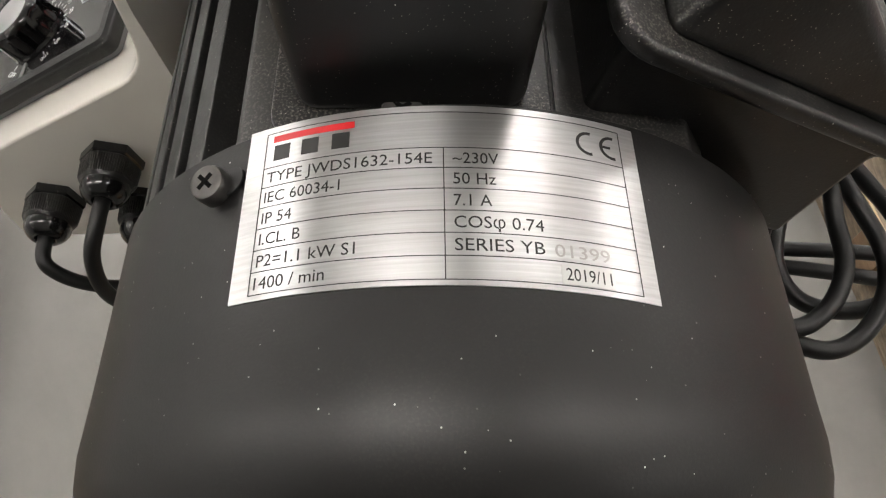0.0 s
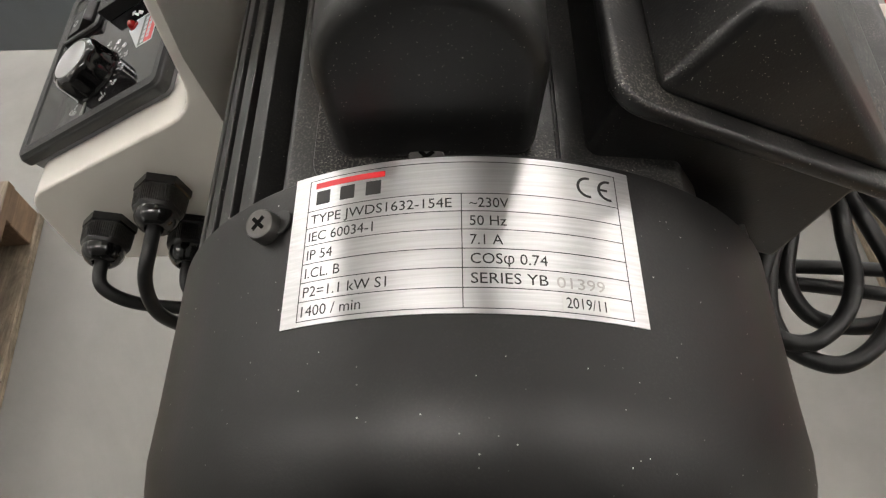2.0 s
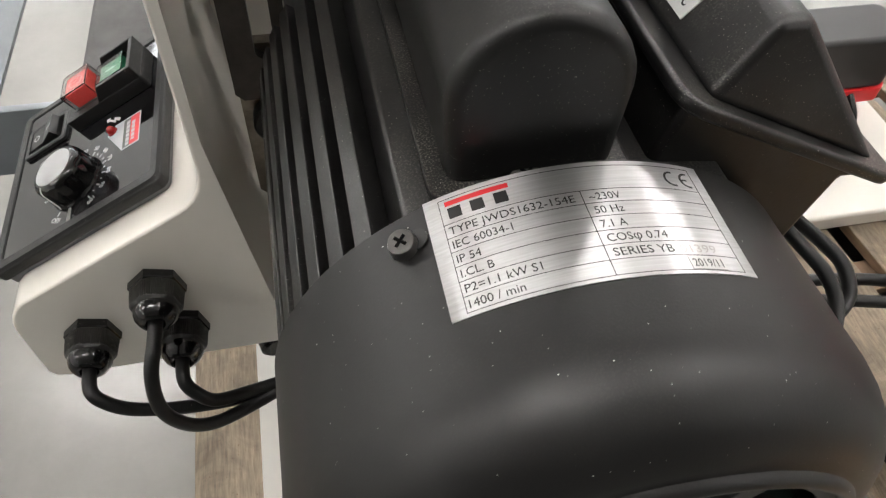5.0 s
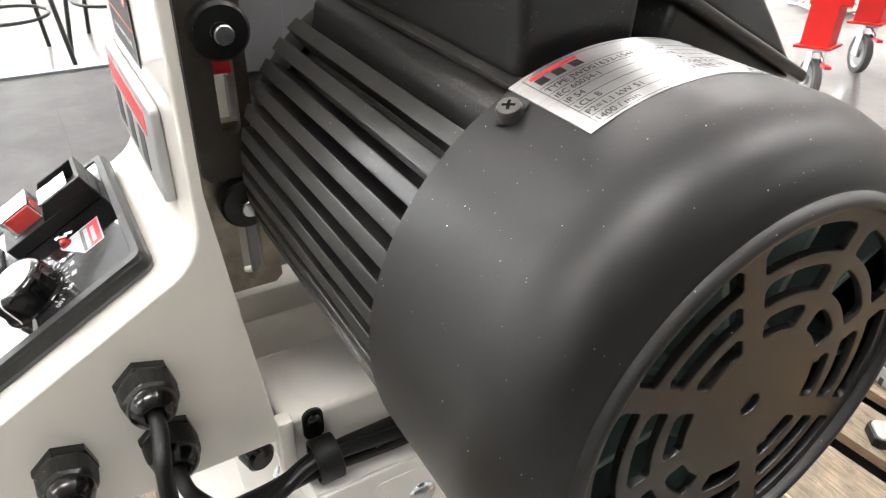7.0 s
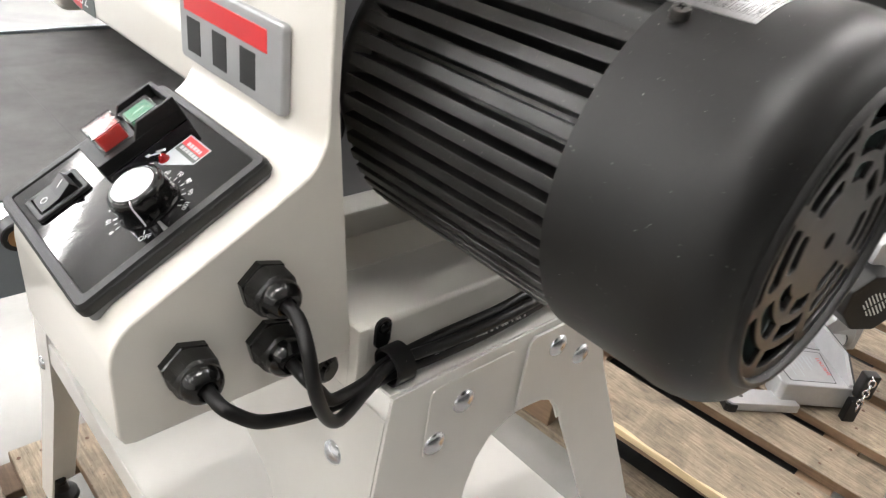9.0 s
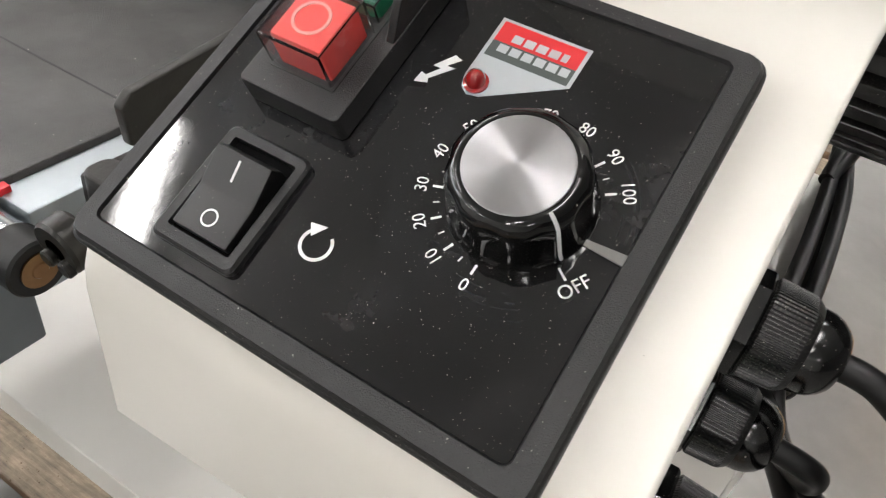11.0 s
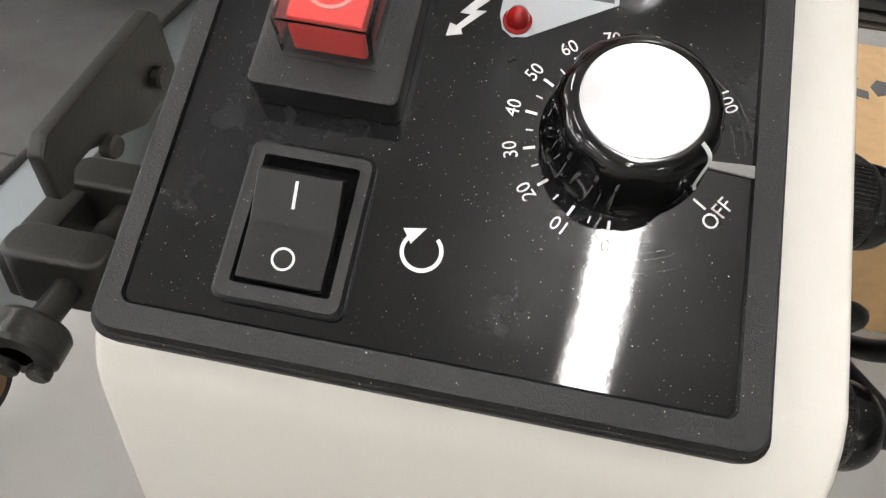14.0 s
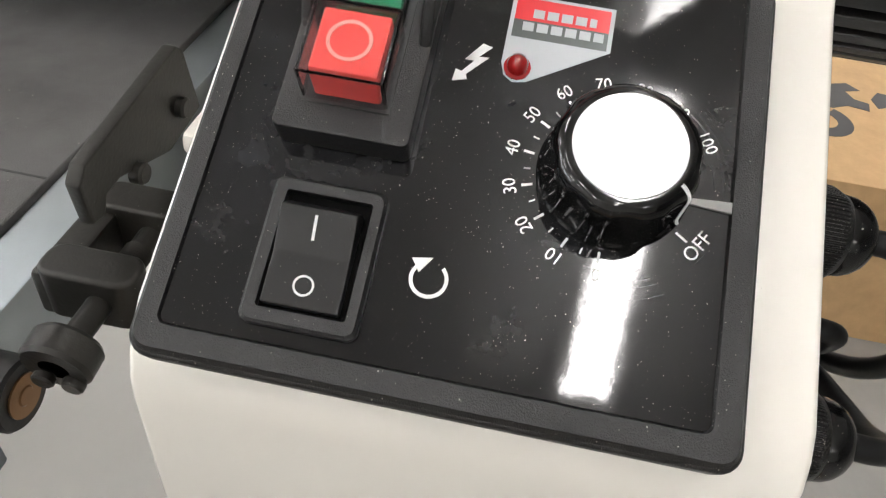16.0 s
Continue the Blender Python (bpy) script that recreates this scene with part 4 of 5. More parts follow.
# warning label above it
LM = Matrix.Translation((-122.0, 0, 0)) @ Matrix(((0, 0, -1, 0), (-1, 0, 0, 0), (0, 1, 0, 0), (0, 0, 0, 1)))
wl = part("warning_label", box(-328, -261, 47, 140, 0, 0.4, 0, 1, LM), INK, console, "black warning label with red ringed signs")
part("red_rule", box(-326, -263, 63, 63.8, 0.3, 0.6, 0, 1, LM), RED, wl)
part("printed_text", writing("DO NOT REMOVE THIS LABEL", 3.9, LM @ pose(-294.5, 54, 0.5), 0.02, "CENTER", 0.9), WHITE, wl, "", 0)
for x, zz, mm_ in ((-316, 80, RED), (-295, 80, RED), (-274, 80, RED), (-316, 108, RED), (-295, 108, BLUE), (-274, 108, BLUE)):
    part("sign_disc", arc_strip(x, zz, 0, 7.4, 0, 360, 0.3, 0.5, LM, 28) if mm_ is BLUE else arc_strip(x, zz, 0.1, 7.0, 0, 359.9, 0.3, 0.5, LM, 28), mm_ if mm_ is BLUE else WHITE, wl)
    if mm_ is RED:
        part("sign_ring", join(arc_strip(x, zz, 6.0, 7.6, 0, 359.9, 0.3, 0.7, LM, 28), box(-6.5, 6.5, -0.6, 0.6, 0.3, 0.7, 0, 1, LM @ pose(x, zz, 0, 0, 0, -45))), RED, wl)
        part("sign_bar", join(box(x - 2.6, x + 2.6, zz - 3.8, zz - 1.6, 0.3, 0.6, 0, 1, LM), box(x - 1.0, x + 1.4, zz - 1, zz + 3.6, 0.3, 0.6, 0, 1, LM)), INK, wl)
    else:
        part("sign_bar", box(x - 2.4, x + 2.4, zz - 3, zz + 3, 0.3, 0.7, 0, 1, LM), WHITE, wl)

# ---- cable glands ----
def gland(x, z, name_group="cable glands on the console"):
    g = thing("cable_gland", (x, 198.5, z), "black nylon cable gland with ribbed cap, screwed into the console", "cable gland", name_group)
    m = along((x, 199.0, z), (0, -1, 0)) @ Matrix.Rotation(radians(14), 4, "Z")
    # six-sided grip with fine ribs on its corners, then a glossy domed nose
    n = 432
    bm = bmesh.new()
    rg = []
    for h, r, hexed in ((5.6, 12.6, 0.9), (6.3, 13.5, 1), (14.8, 13.0, 1), (16.0, 12.6, 0.9), (17.0, 12.0, 0.5), (17.8, 11.4, 0)):
        row = []
        for i in range(n):
            a = 360 * i / n
            d = (a + 30) % 60 - 30
            flat = r * 0.93 / math.cos(radians(d))
            rr = hexed * min(flat, r) + (1 - hexed) * r * 0.97
            if hexed == 1 and i % 6 < 3:
                rr -= 0.42
            row.append(bm.verts.new((rr * math.cos(radians(a)), rr * math.sin(radians(a)), h)))
        rg.append(row)
    for p, q in zip(rg, rg[1:]):
        for i in range(n):
            bm.faces.new((p[i], p[(i + 1) % n], q[(i + 1) % n], q[i]))
    bmesh.ops.recalc_face_normals(bm, faces=bm.faces[:])
    bm.transform(m)
    part("base_nut", lathe([(0, 0), (0, 13.6), (0.7, 14.4), (4.8, 14.4), (5.6, 13.6), (5.6, 0)], m @ Matrix.Rotation(radians(30), 4, "Z"), 6), GLAND, g, "smooth six-sided black nut")
    part("grip_nut", bm, GLANDRIB, g, "ribbed six-sided black grip", 25)
    part("nose", lathe([(17.2, 11.0), (18.0, 11.2), (20.4, 11.0), (22.6, 10.2), (24.6, 8.8), (26, 7.2), (26.5, 6.0), (26.2, 4.8), (24, 4.2)], m, 48), GLAND, g, "glossy domed black nose")
GLANDS = ((-157.5, -81), (-153.5, -119), (-200, -115))
for gx, gz in GLANDS:
    gland(gx, gz)
CAB = {"upper": [(-157.5, 178, -81), (-158, 163, -82), (-161, 149, -91), (-161, 141.5, -110), (-154, 142, -130), (-143, 147, -144), (-128, 156, -152), (-108, 166, -154), (-84, 172, -149)],
       "lower": [(-153.5, 178, -119), (-153, 163, -121), (-148, 158, -128), (-140, 158, -139), (-124, 165, -148), (-104, 171, -152), (-84, 178, -152)],
       "front": [(-200, 178, -115), (-199, 163, -117), (-193, 157.5, -122), (-183, 156, -130), (-168, 156.5, -136.5), (-150, 158.5, -143), (-130, 163, -150), (-108, 170, -157), (-84, 173, -158)]}
RUN = {"upper": [(-40, 169, -148), (10, 168, -147), (60, 170, -144), (110, 176, -142)], "lower": [(-40, 178, -149), (10, 177, -147.5), (60, 178, -143), (110, 180, -140)],
       "front": [(-40, 171, -157.5), (10, 171, -156.5), (60, 173, -153), (110, 178, -151)]}
for key, lab in zip(CAB, ("black rubber cable looping down from the top gland", "black rubber cable bending behind the loop", "black rubber cable from the front gland to the clip")):
    cable = solid("power_cable", tube(CAB[key] + RUN[key], 3.7, 14, 8), RUBBER, lab, "cable", "power cables")
def cable_print():
    """White print along the cable, too fine to read."""
    rng = random.Random(3)
    x = -52.0
    while x < 30:
        w = rng.uniform(0.8, 2.2)
        k = (x + 84) / 94
        y, z = 173 - 2 * k, -158 + 1.5 * k
        yield box(x, x + w, -0.15, 0.15, -0.7, 0.7, 0, 1, Matrix.Translation((0, y - 2.9, z + 2.55)) @ Matrix.Rotation(radians(-42), 4, "X"))
        x += w + rng.choice((0.6, 0.7, 0.8, 3.5))
for mark in cable_print():
    part("print_bar", mark, STICKER, cable)
clip = thing("cable_clip", (-80, 188, -140), "black plastic cable clip screwed to the base", "clip")
part("strap", lathe([(-7, 12.0), (-6.5, 12.8), (6.5, 12.8), (7, 12.0), (7, 11.0), (-7, 11.0), (-7, 12.0)], along((-80, 175, -153), (0.99, -0.02, 0.06)), 32), RUBBER, clip)
part("tab", prism(rounded(-6, 6, -8, 14, 5.5), 0, 2.4, Matrix.Translation((-81, 189.8, -141)) @ Matrix.Rotation(radians(90), 4, "X"), 0.5, 2, True), RUBBER, clip)
part("screw", lathe([(0, 4.2), (2, 4.0), (3, 2.6), (3.2, 0)], along((-81, 187.4, -133), (0, -1, 0)), 20), GLAND, clip)

# ---- slotted mount bars and rollers between column and motor ----
mount = thing("motor_mount", (-85, 262, -60), "slotted steel motor bracket with black rubber rollers", "bracket")
def slotted(x0, x1, z0, z1, xm, w, s0, s1, y0, y1):
    """A flat bar with a long round-ended slot."""
    halves = []
    for sg, xo in ((-1, x0), (1, x1)):
        line = [(xm, z0), (xo - sg * 4, z0), (xo, z0 + 4), (xo, z1), (xm, z1), (xm, s1)]
        line += [(xm + sg * w * math.sin(radians(a)), s1 - w + w * math.cos(radians(a))) for a in (22, 45, 68, 90)]
        line += [(xm + sg * w * math.sin(radians(a)), s0 + w - w * math.cos(radians(a))) for a in (90, 68, 45, 22)]
        line += [(xm, s0)]
        halves.append(prism(line, y0, y1, UPY))
    return join(*halves)
part("slotted_bar", slotted(-103, -66, -93, 12, -82, 6.0, -87, -4, 266, 273), RUSTY, mount, "worn steel bar with a long slot")
part("slotted_bar", slotted(-104, -74, -16, 170, -85.5, 5.0, 8, 120, 258, 264), DARKBAR, mount, "dark brown steel bar with a long slot")
for x, y, z in ((-86.5, 258, 63), (-84, 264, -31)):
    r = part("roller", lathe([(0, 5), (0, 12.5), (1.5, 14), (9, 14), (10.5, 12.5), (10.5, 5)], along((x, y, z), (0, -1, 0)), 36), RUBBER, mount, "black rubber roller")
    part("bolt", lathe([(0, 0), (0, 4.8), (5.6, 4.8), (6.4, 4.2), (6.4, 0)], along((x, y - 10, z), (0, -1, 0)), 20), CHROME, r)
part("red_mark", box(-92, -78, 265, 267, 38, 48), RED, mount)
end_plate = thing("drum_end_plate", (40, 300, -60), "grey painted end plate of the sanding drum", "machine plate")
part("back_sheet", box(-74, 150, 305, 310, -110, 260, 1.5, 2), GREYP, end_plate)
part("raised_sheet", prism([(-74, 24), (-50, 24)] + [(-50 + 11 * math.sin(radians(a)), 35 - 11 * math.cos(radians(a))) for a in (20, 40, 60, 80)] + [(-39, 36), (-39, 260), (-74, 260)], 300, 305.2, UPY, 1.2, 2, True), GREYP, end_plate)
solid("inner_plate", box(-118, -60, 330, 336, -120, 300, 1), CREAM, "cream inner plate behind the motor bracket", "machine plate")

# ---- conveyor table ----
BT = -121.0  # belt surface
RX, RZ = -226.0, -131.0  # front roller
conveyor = thing("conveyor_table", (-20, 600, -165), "feed conveyor with dark abrasive belt and steel rollers", "conveyor")
part("belt", prism([(RX + 10 * math.cos(radians(a)), RZ + 10 * math.sin(radians(a))) for a in (200, 180, 160, 140, 120, 100, 90)] + [(250, BT), (258, RZ), (250, RZ - 10), (RX, RZ - 10)], 422, 812, UPY, 0.4, 1), BELT, conveyor, "dark grey abrasive conveyor belt")
part("belt_seam", box(-152, -151.2, 422.5, 811.5, BT - 0.3, BT + 0.25, 0, 1), INK, conveyor)
part("front_roller", cyl(9.2, 430, along((RX, 393, RZ), (0, 1, 0)), 32), CHROME, conveyor, "steel belt roller")
part("bearing", lathe([(0, 5), (0, 9.6), (1, 10.4), (13, 10.4), (14, 9.6), (14, 5)], along((RX, 386, RZ), (0, 1, 0)), 32), RUBBER, conveyor)
part("bush", lathe([(0, 3), (0, 6.4), (3, 6.4)], along((RX, 385.4, RZ), (0, 1, 0)), 24), BRASS, conveyor, "bronze bearing bush")
part("roller_pin", cyl(3.2, 6, along((RX, 385, RZ), (0, 1, 0)), 16), BRASS, conveyor)
part("red_edge", box(RX + 8, RX + 14, 417, 421, BT - 3, BT, 0.5), RED, conveyor)
part("bed", box(-210, 250, 405, 814, -160, -133, 1.5), ZINC, conveyor, "zinc plated conveyor bed")
part("near_edge", box(-216, 252, 403, 421.5, -158, -123.5, 1.0), ZINC, conveyor, "zinc plated bed edge")
part("far_edge", box(-240, 252, 814, 821, -158, -118, 1.0), ZINC, conveyor, "bright zinc plated bed edge")
for y in (418, 816):
    part("infeed_rail", box(-640, -214, y, y + 8, -194, -132, 1.5), BLUEGREY, conveyor, "blue grey infeed rail")
part("infeed_plate", box(-640, -330, 428, 815, -192, -187, 1), BLUEGREY, conveyor)
tens = thing("belt_tensioner", (-190, 378, -115), "black steel belt tensioner with threaded screw and nut", "tensioner")
part("guide_plate", prism([(-193.5, -96), (-195, -82), (-191, -78), (-137, -71), (-133, -74), (-127, -98), (-150, -101), (-178, -91.5), (-185, -92), (-188, -97)], 376, 380.5, UPY, 1.0, 2), GUNMETAL, tens)
for x in (-167, -197):
    part("lug", prism(rounded(x - 6.5, x + 6.5, 364, 392, 5), -125, -107, None, 1.5, 3, True), GUNMETAL, tens)
part("bridge", box(-202, -161, 384, 394, -126, -110, 1.5), GUNMETAL, tens)
screw = part("tension_screw", cyl(3.6, 56, along((-164, 374, -116), (-1, 0, 0)), 20, 0.5), GUNMETAL, tens, "threaded steel screw")
for k in range(9):
    part("thread", lathe([(0, 3.5), (0.6, 4.3), (1.2, 3.5)], along((-180.5 - 1.15 * k, 374, -116), (-1, 0, 0)), 20), GUNMETAL, screw)
part("nut", lathe([(0, 4), (0, 8.4), (1.2, 9.3), (7.5, 9.3), (8.7, 8.4), (8.7, 4)], along((-218, 373, -114), (-1, 0, -0.15)), 28), GUNMETAL, tens, "round steel nut")
for dz in (-5, 3):
    part("nut_stud", cyl(3, 3, along((-225, 374 + dz, -120), (-1, 0, -0.15)), 12), GUNMETAL, tens)
for x, z in ((-141, -90), (-170, -95)):
    part("bolt", lathe([(0, 0), (0, 3.4), (3, 3.4), (3.8, 2.8), (3.8, 0)], along((x, 377, z), (0, -1, 0)), 20), GUNMETAL, tens)

out = thing("outfeed_table", (480, 680, -165), "pale steel outfeed table with rounded corners behind the sander", "table")
part("table_top", prism(rounded(262, 684, 550, 815, 24), -150, -121, None, 4, 3, True), ZINCPALE, out)
part("table_arm", box(262, 300, 560, 800, -180, -150, 2), BLUEGREY, out)

# ---- drum housing over the belt ----
housing = thing("drum_housing", (30, 600, -83), "cream steel sanding drum housing above the belt", "drum housing")
part("hood", prism([(-54, -84), (-60, -80), (-60, -38), (-52, -20), (-30, 130), (170, 130), (180, -84)], 345, 850, UPY, 4, 3), CREAM, housing)
part("end_cap", prism([(-52, -102), (-64, -96), (-64, -36), (-52, -18), (-32, 134), (172, 134), (182, -102)], 820, 892, UPY, 6, 3, True), CREAM, housing)
part("front_cover", prism([(-53.4, -14), (-55.2, -13), (-40, 96), (-37, 96)], 400, 690, UPY), GREYP, housing, "dark grey cover panel")
kn = part("cover_knob", cyl(7.5, 15, along((-57, 712, -16), (-1, 0, 0.1)), 20, 1.5), RUBBER, housing, "black knob")
part("knob_stem", box(-60, -50, 706, 718, -18, 30, 2, 2), RUBBER, kn)
HB = Matrix.Translation((-60.3, 0, 0)) @ Matrix(((0, 0, -1, 0), (-1, 0, 0, 0), (0, 1, 0, 0), (0, 0, 0, 1)))
size_label = part("size_label", prism([(-778, -76), (-778, -58), (-712, -53), (-706, -58), (-706, -81), (-760, -81)], 0, 0.3, HB), TAGDARK, housing, "red and dark size label")
part("red_half", prism([(-777, -76), (-777, -58.5), (-744, -56), (-744, -80), (-759, -80)], 0.2, 0.5, HB), RED, size_label)
part("printed_text", writing("1632", 19, HB @ pose(-774, -74.5, 0.55), 0.03, "LEFT", 1.3), WHITE, size_label, "", 0)

# ---- loose cable coil hanging beside the motor ----
coil = thing("cable_coil", (170, 150, -90), "loose black cable coil hanging from the terminal box", "cable")
# three turns that hang one beside the other, and the two tails that run off to the machine
COIL = (([(100, 178, 10), (150, 190, -50), (174, 184, -82)], [(154, 165, -92), (146, 136, -98), (149, 117, -100), (160, 107, -101), (175, 104, -100), (191, 113, -97), (203, 131, -93), (205, 150, -90), (200, 169, -88), (192, 182, -82), (170, 200, -60)]),
        ([(96, 170, 14), (140, 186, -50), (165, 182, -90)], [(161, 154, -104), (167, 135, -108), (182, 127, -108), (202, 127, -105), (218, 137, -100), (224, 156, -96), (217, 172, -92), (204, 184, -84), (176, 204, -64)]),
        ([(92, 160, 18), (128, 178, -50), (151, 172, -84)], [(140, 140, -92), (143, 118, -95), (159, 113, -96), (176, 124, -94), (185, 142, -90), (186, 165, -88), (183, 183, -80), (160, 204, -58)]))
for lead, turn in COIL:
    part("cable_loop", tube(lead + turn, 4.3, 12, 8), RUBBER, coil)
for ya, yb, zz in ((170, 163, -124), (163, 149, -128)):
    part("cable_tail", tube([(60, 180, -142), (110, ya + 6, -132), (160, ya, zz), (245, yb, zz), (340, yb - 14, zz - 14)], 4.0, 12, 6), RUBBER, coil)

# ---- base and stand ----
base = thing("sander_base", (20, 500, -170), "cream cast base under the conveyor with stepped top", "machine base")
part("base_block", box(-97, 170, 190, 250, -186, -131, 4, 3), CREAM, base)
part("base_floor", box(-97, 170, 249, 404, -186, -166, 1, 1), CREAM, base)
part("top_rib", box(-110, 170, 286, 312, -134, -112, 3, 2), CREAM, base)
part("top_step", box(-110, 170, 330, 396, -134, -124, 3, 2), CREAM, base)
part("weld_ear", box(-101, -92, 186, 196, -176, -128, 2, 2), CREAM, base)
part("dark_foot", cyl(9, 14, along((-112, 215, -165), (0.3, -1, 0)), 24, 2), KNOB, base, "black plastic knob under the console")
stand = thing("machine_stand", (20, 500, -930), "light grey steel stand with splayed legs and a shelf", "stand")
def apron():
    pts = [(-92, -188), (-90, -168), (112, -166), (118, -192), (100, -284), (92, -268), (80, -252), (64, -244), (46, -243), (28, -246), (12, -256), (2, -272), (-4, -296), (-7, -340), (-30, -520), (-120, -520)]
    return prism(pts, 162.5, 165, UPY, 0.4, 1)
part("side_apron", apron(), STANDW, stand)
part("apron_flange", box(-91, 112, 164, 191, -168, -165.4, 0.8, 2), STANDW, stand)
part("pressed_panel", prism(rounded(-58, 22, -238, -176, 7), 161.4, 163, UPY, 0.8, 2, True), STANDW, stand)
part("leg_face", prism([(34, -240), (33, -176), (38, -171), (120, -172), (124, -192), (145, -243), (303, -524), (440, -905), (372, -905), (195, -456), (101, -285), (92, -266), (80, -251), (64, -243), (50, -241)], 159.4, 161.9, UPY, 0.5, 1), STANDW, stand)
part("leg_return", prism([(120, -172), (124, -192), (145, -243), (303, -524), (440, -905), (436, -905), (299, -524), (141, -243), (120, -192), (116, -172)], 160, 215, UPY, 0.3, 1), STANDW, stand)
def flared(bm):
    """The front of the stand leans out towards its feet, as the apron's edge does."""
    for v in bm.verts:
        v.co.x += (v.co.z + 188) * 0.0843
    return bm
part("front_face", flared(prism([(165.2, -186), (330, -186), (345, -300), (300, -320), (280, -330), (262, -360), (240, -519.5), (165.2, -519.5)], -92.5, -90, Matrix(((0, 0, 1, 0), (1, 0, 0, 0), (0, 1, 0, 0), (0, 0, 0, 1))))), STANDW, stand)
part("front_leg", flared(prism([(166, -505), (240, -505), (150, -905), (80, -905)], -89.5, -87, Matrix(((0.0, 0.0, 1, 0), (1, 0, 0, 0), (0, 1, 0, 0), (0, 0, 0, 1))))), STANDW, stand)
part("far_leg", prism([(640, -180), (690, -180), (765, -560), (920, -905), (870, -905), (715, -560)], -160, -157, Matrix(((0.0, 0.0, 1, 0), (1, 0, 0, 0), (0, 1, 0, 0), (0, 0, 0, 1)))), STANDW, stand)
part("far_leg_return", prism([(685, -180), (690, -180), (765, -560), (920, -905), (915, -905), (760, -560)], -158, -110, Matrix(((0.0, 0.0, 1, 0), (1, 0, 0, 0), (0, 1, 0, 0), (0, 0, 0, 1)))), STANDW, stand)
part("far_right_leg", prism([(640, -180), (690, -180), (765, -560), (920, -905), (870, -905), (715, -560)], 180, 183, Matrix(((0.0, 0.0, 1, 0), (1, 0, 0, 0), (0, 1, 0, 0), (0, 0, 0, 1)))), STANDW, stand)
part("top_rail", box(-160, 183, 640, 690, -186, -182, 0.5), STANDW, stand)
part("far_apron", box(-160, 183, 686, 689, -300, -184, 0.5), STANDW, stand)
shelf = part("shelf", box(-158, 182, 175, 720, -453, -450, 0.8), STANDW, stand, "flat white steel shelf")
part("shelf_lip", box(-158.5, -155, 175, 720, -485, -451, 0.8), STANDW, shelf)
part("shelf_lip", box(179, 182.5, 175, 720, -485, -451, 0.8), STANDW, shelf)
def carriage_bolt(at, axis):
    part("carriage_bolt", lathe([(0, 9.4), (0.9, 9.3), (2.4, 8.0), (3.7, 5.8), (4.6, 3.0), (4.8, 0)], along(at, axis), 28), CHROME, stand, "domed zinc carriage bolt")
for x, z in ((-27, -199), (-49, -226), (67, -190), (102, -213)):
    carriage_bolt((x, 161.2 if x < 30 else 159.4, z), (0, -1, 0))
for y, z in ((222, -212), (208, -246)):
    carriage_bolt((-92.4 + (z + 188) * 0.0843, y, z), (-1, 0, 0.08))
carriage_bolt((-160, 735, -507), (-1, 0, 0))
for x, y in ((-135, 905), (406, 165), (-148, 116), (180, 905)):
    foot = part("foot", lathe([(0, 0), (0, 24), (3, 26), (12, 24), (20, 12), (34, 9), (34, 0)], Matrix.Translation((x, y, -930)), 28), RUBBER, stand, "black rubber foot")
    part("foot_nut", cyl(9, 8, Matrix.Translation((x, y, -897)), 6), KNOB, foot)

# ---- pallets ----
DECK = -930
def sawn_sides(board):
    """The sawn sides of a board stay browner than its weathered faces."""
    board.data.materials.append(WOODRAW)
    for f in board.data.polygons:
        f.material_index = 1 if abs(f.normal.z) < 0.5 else 0


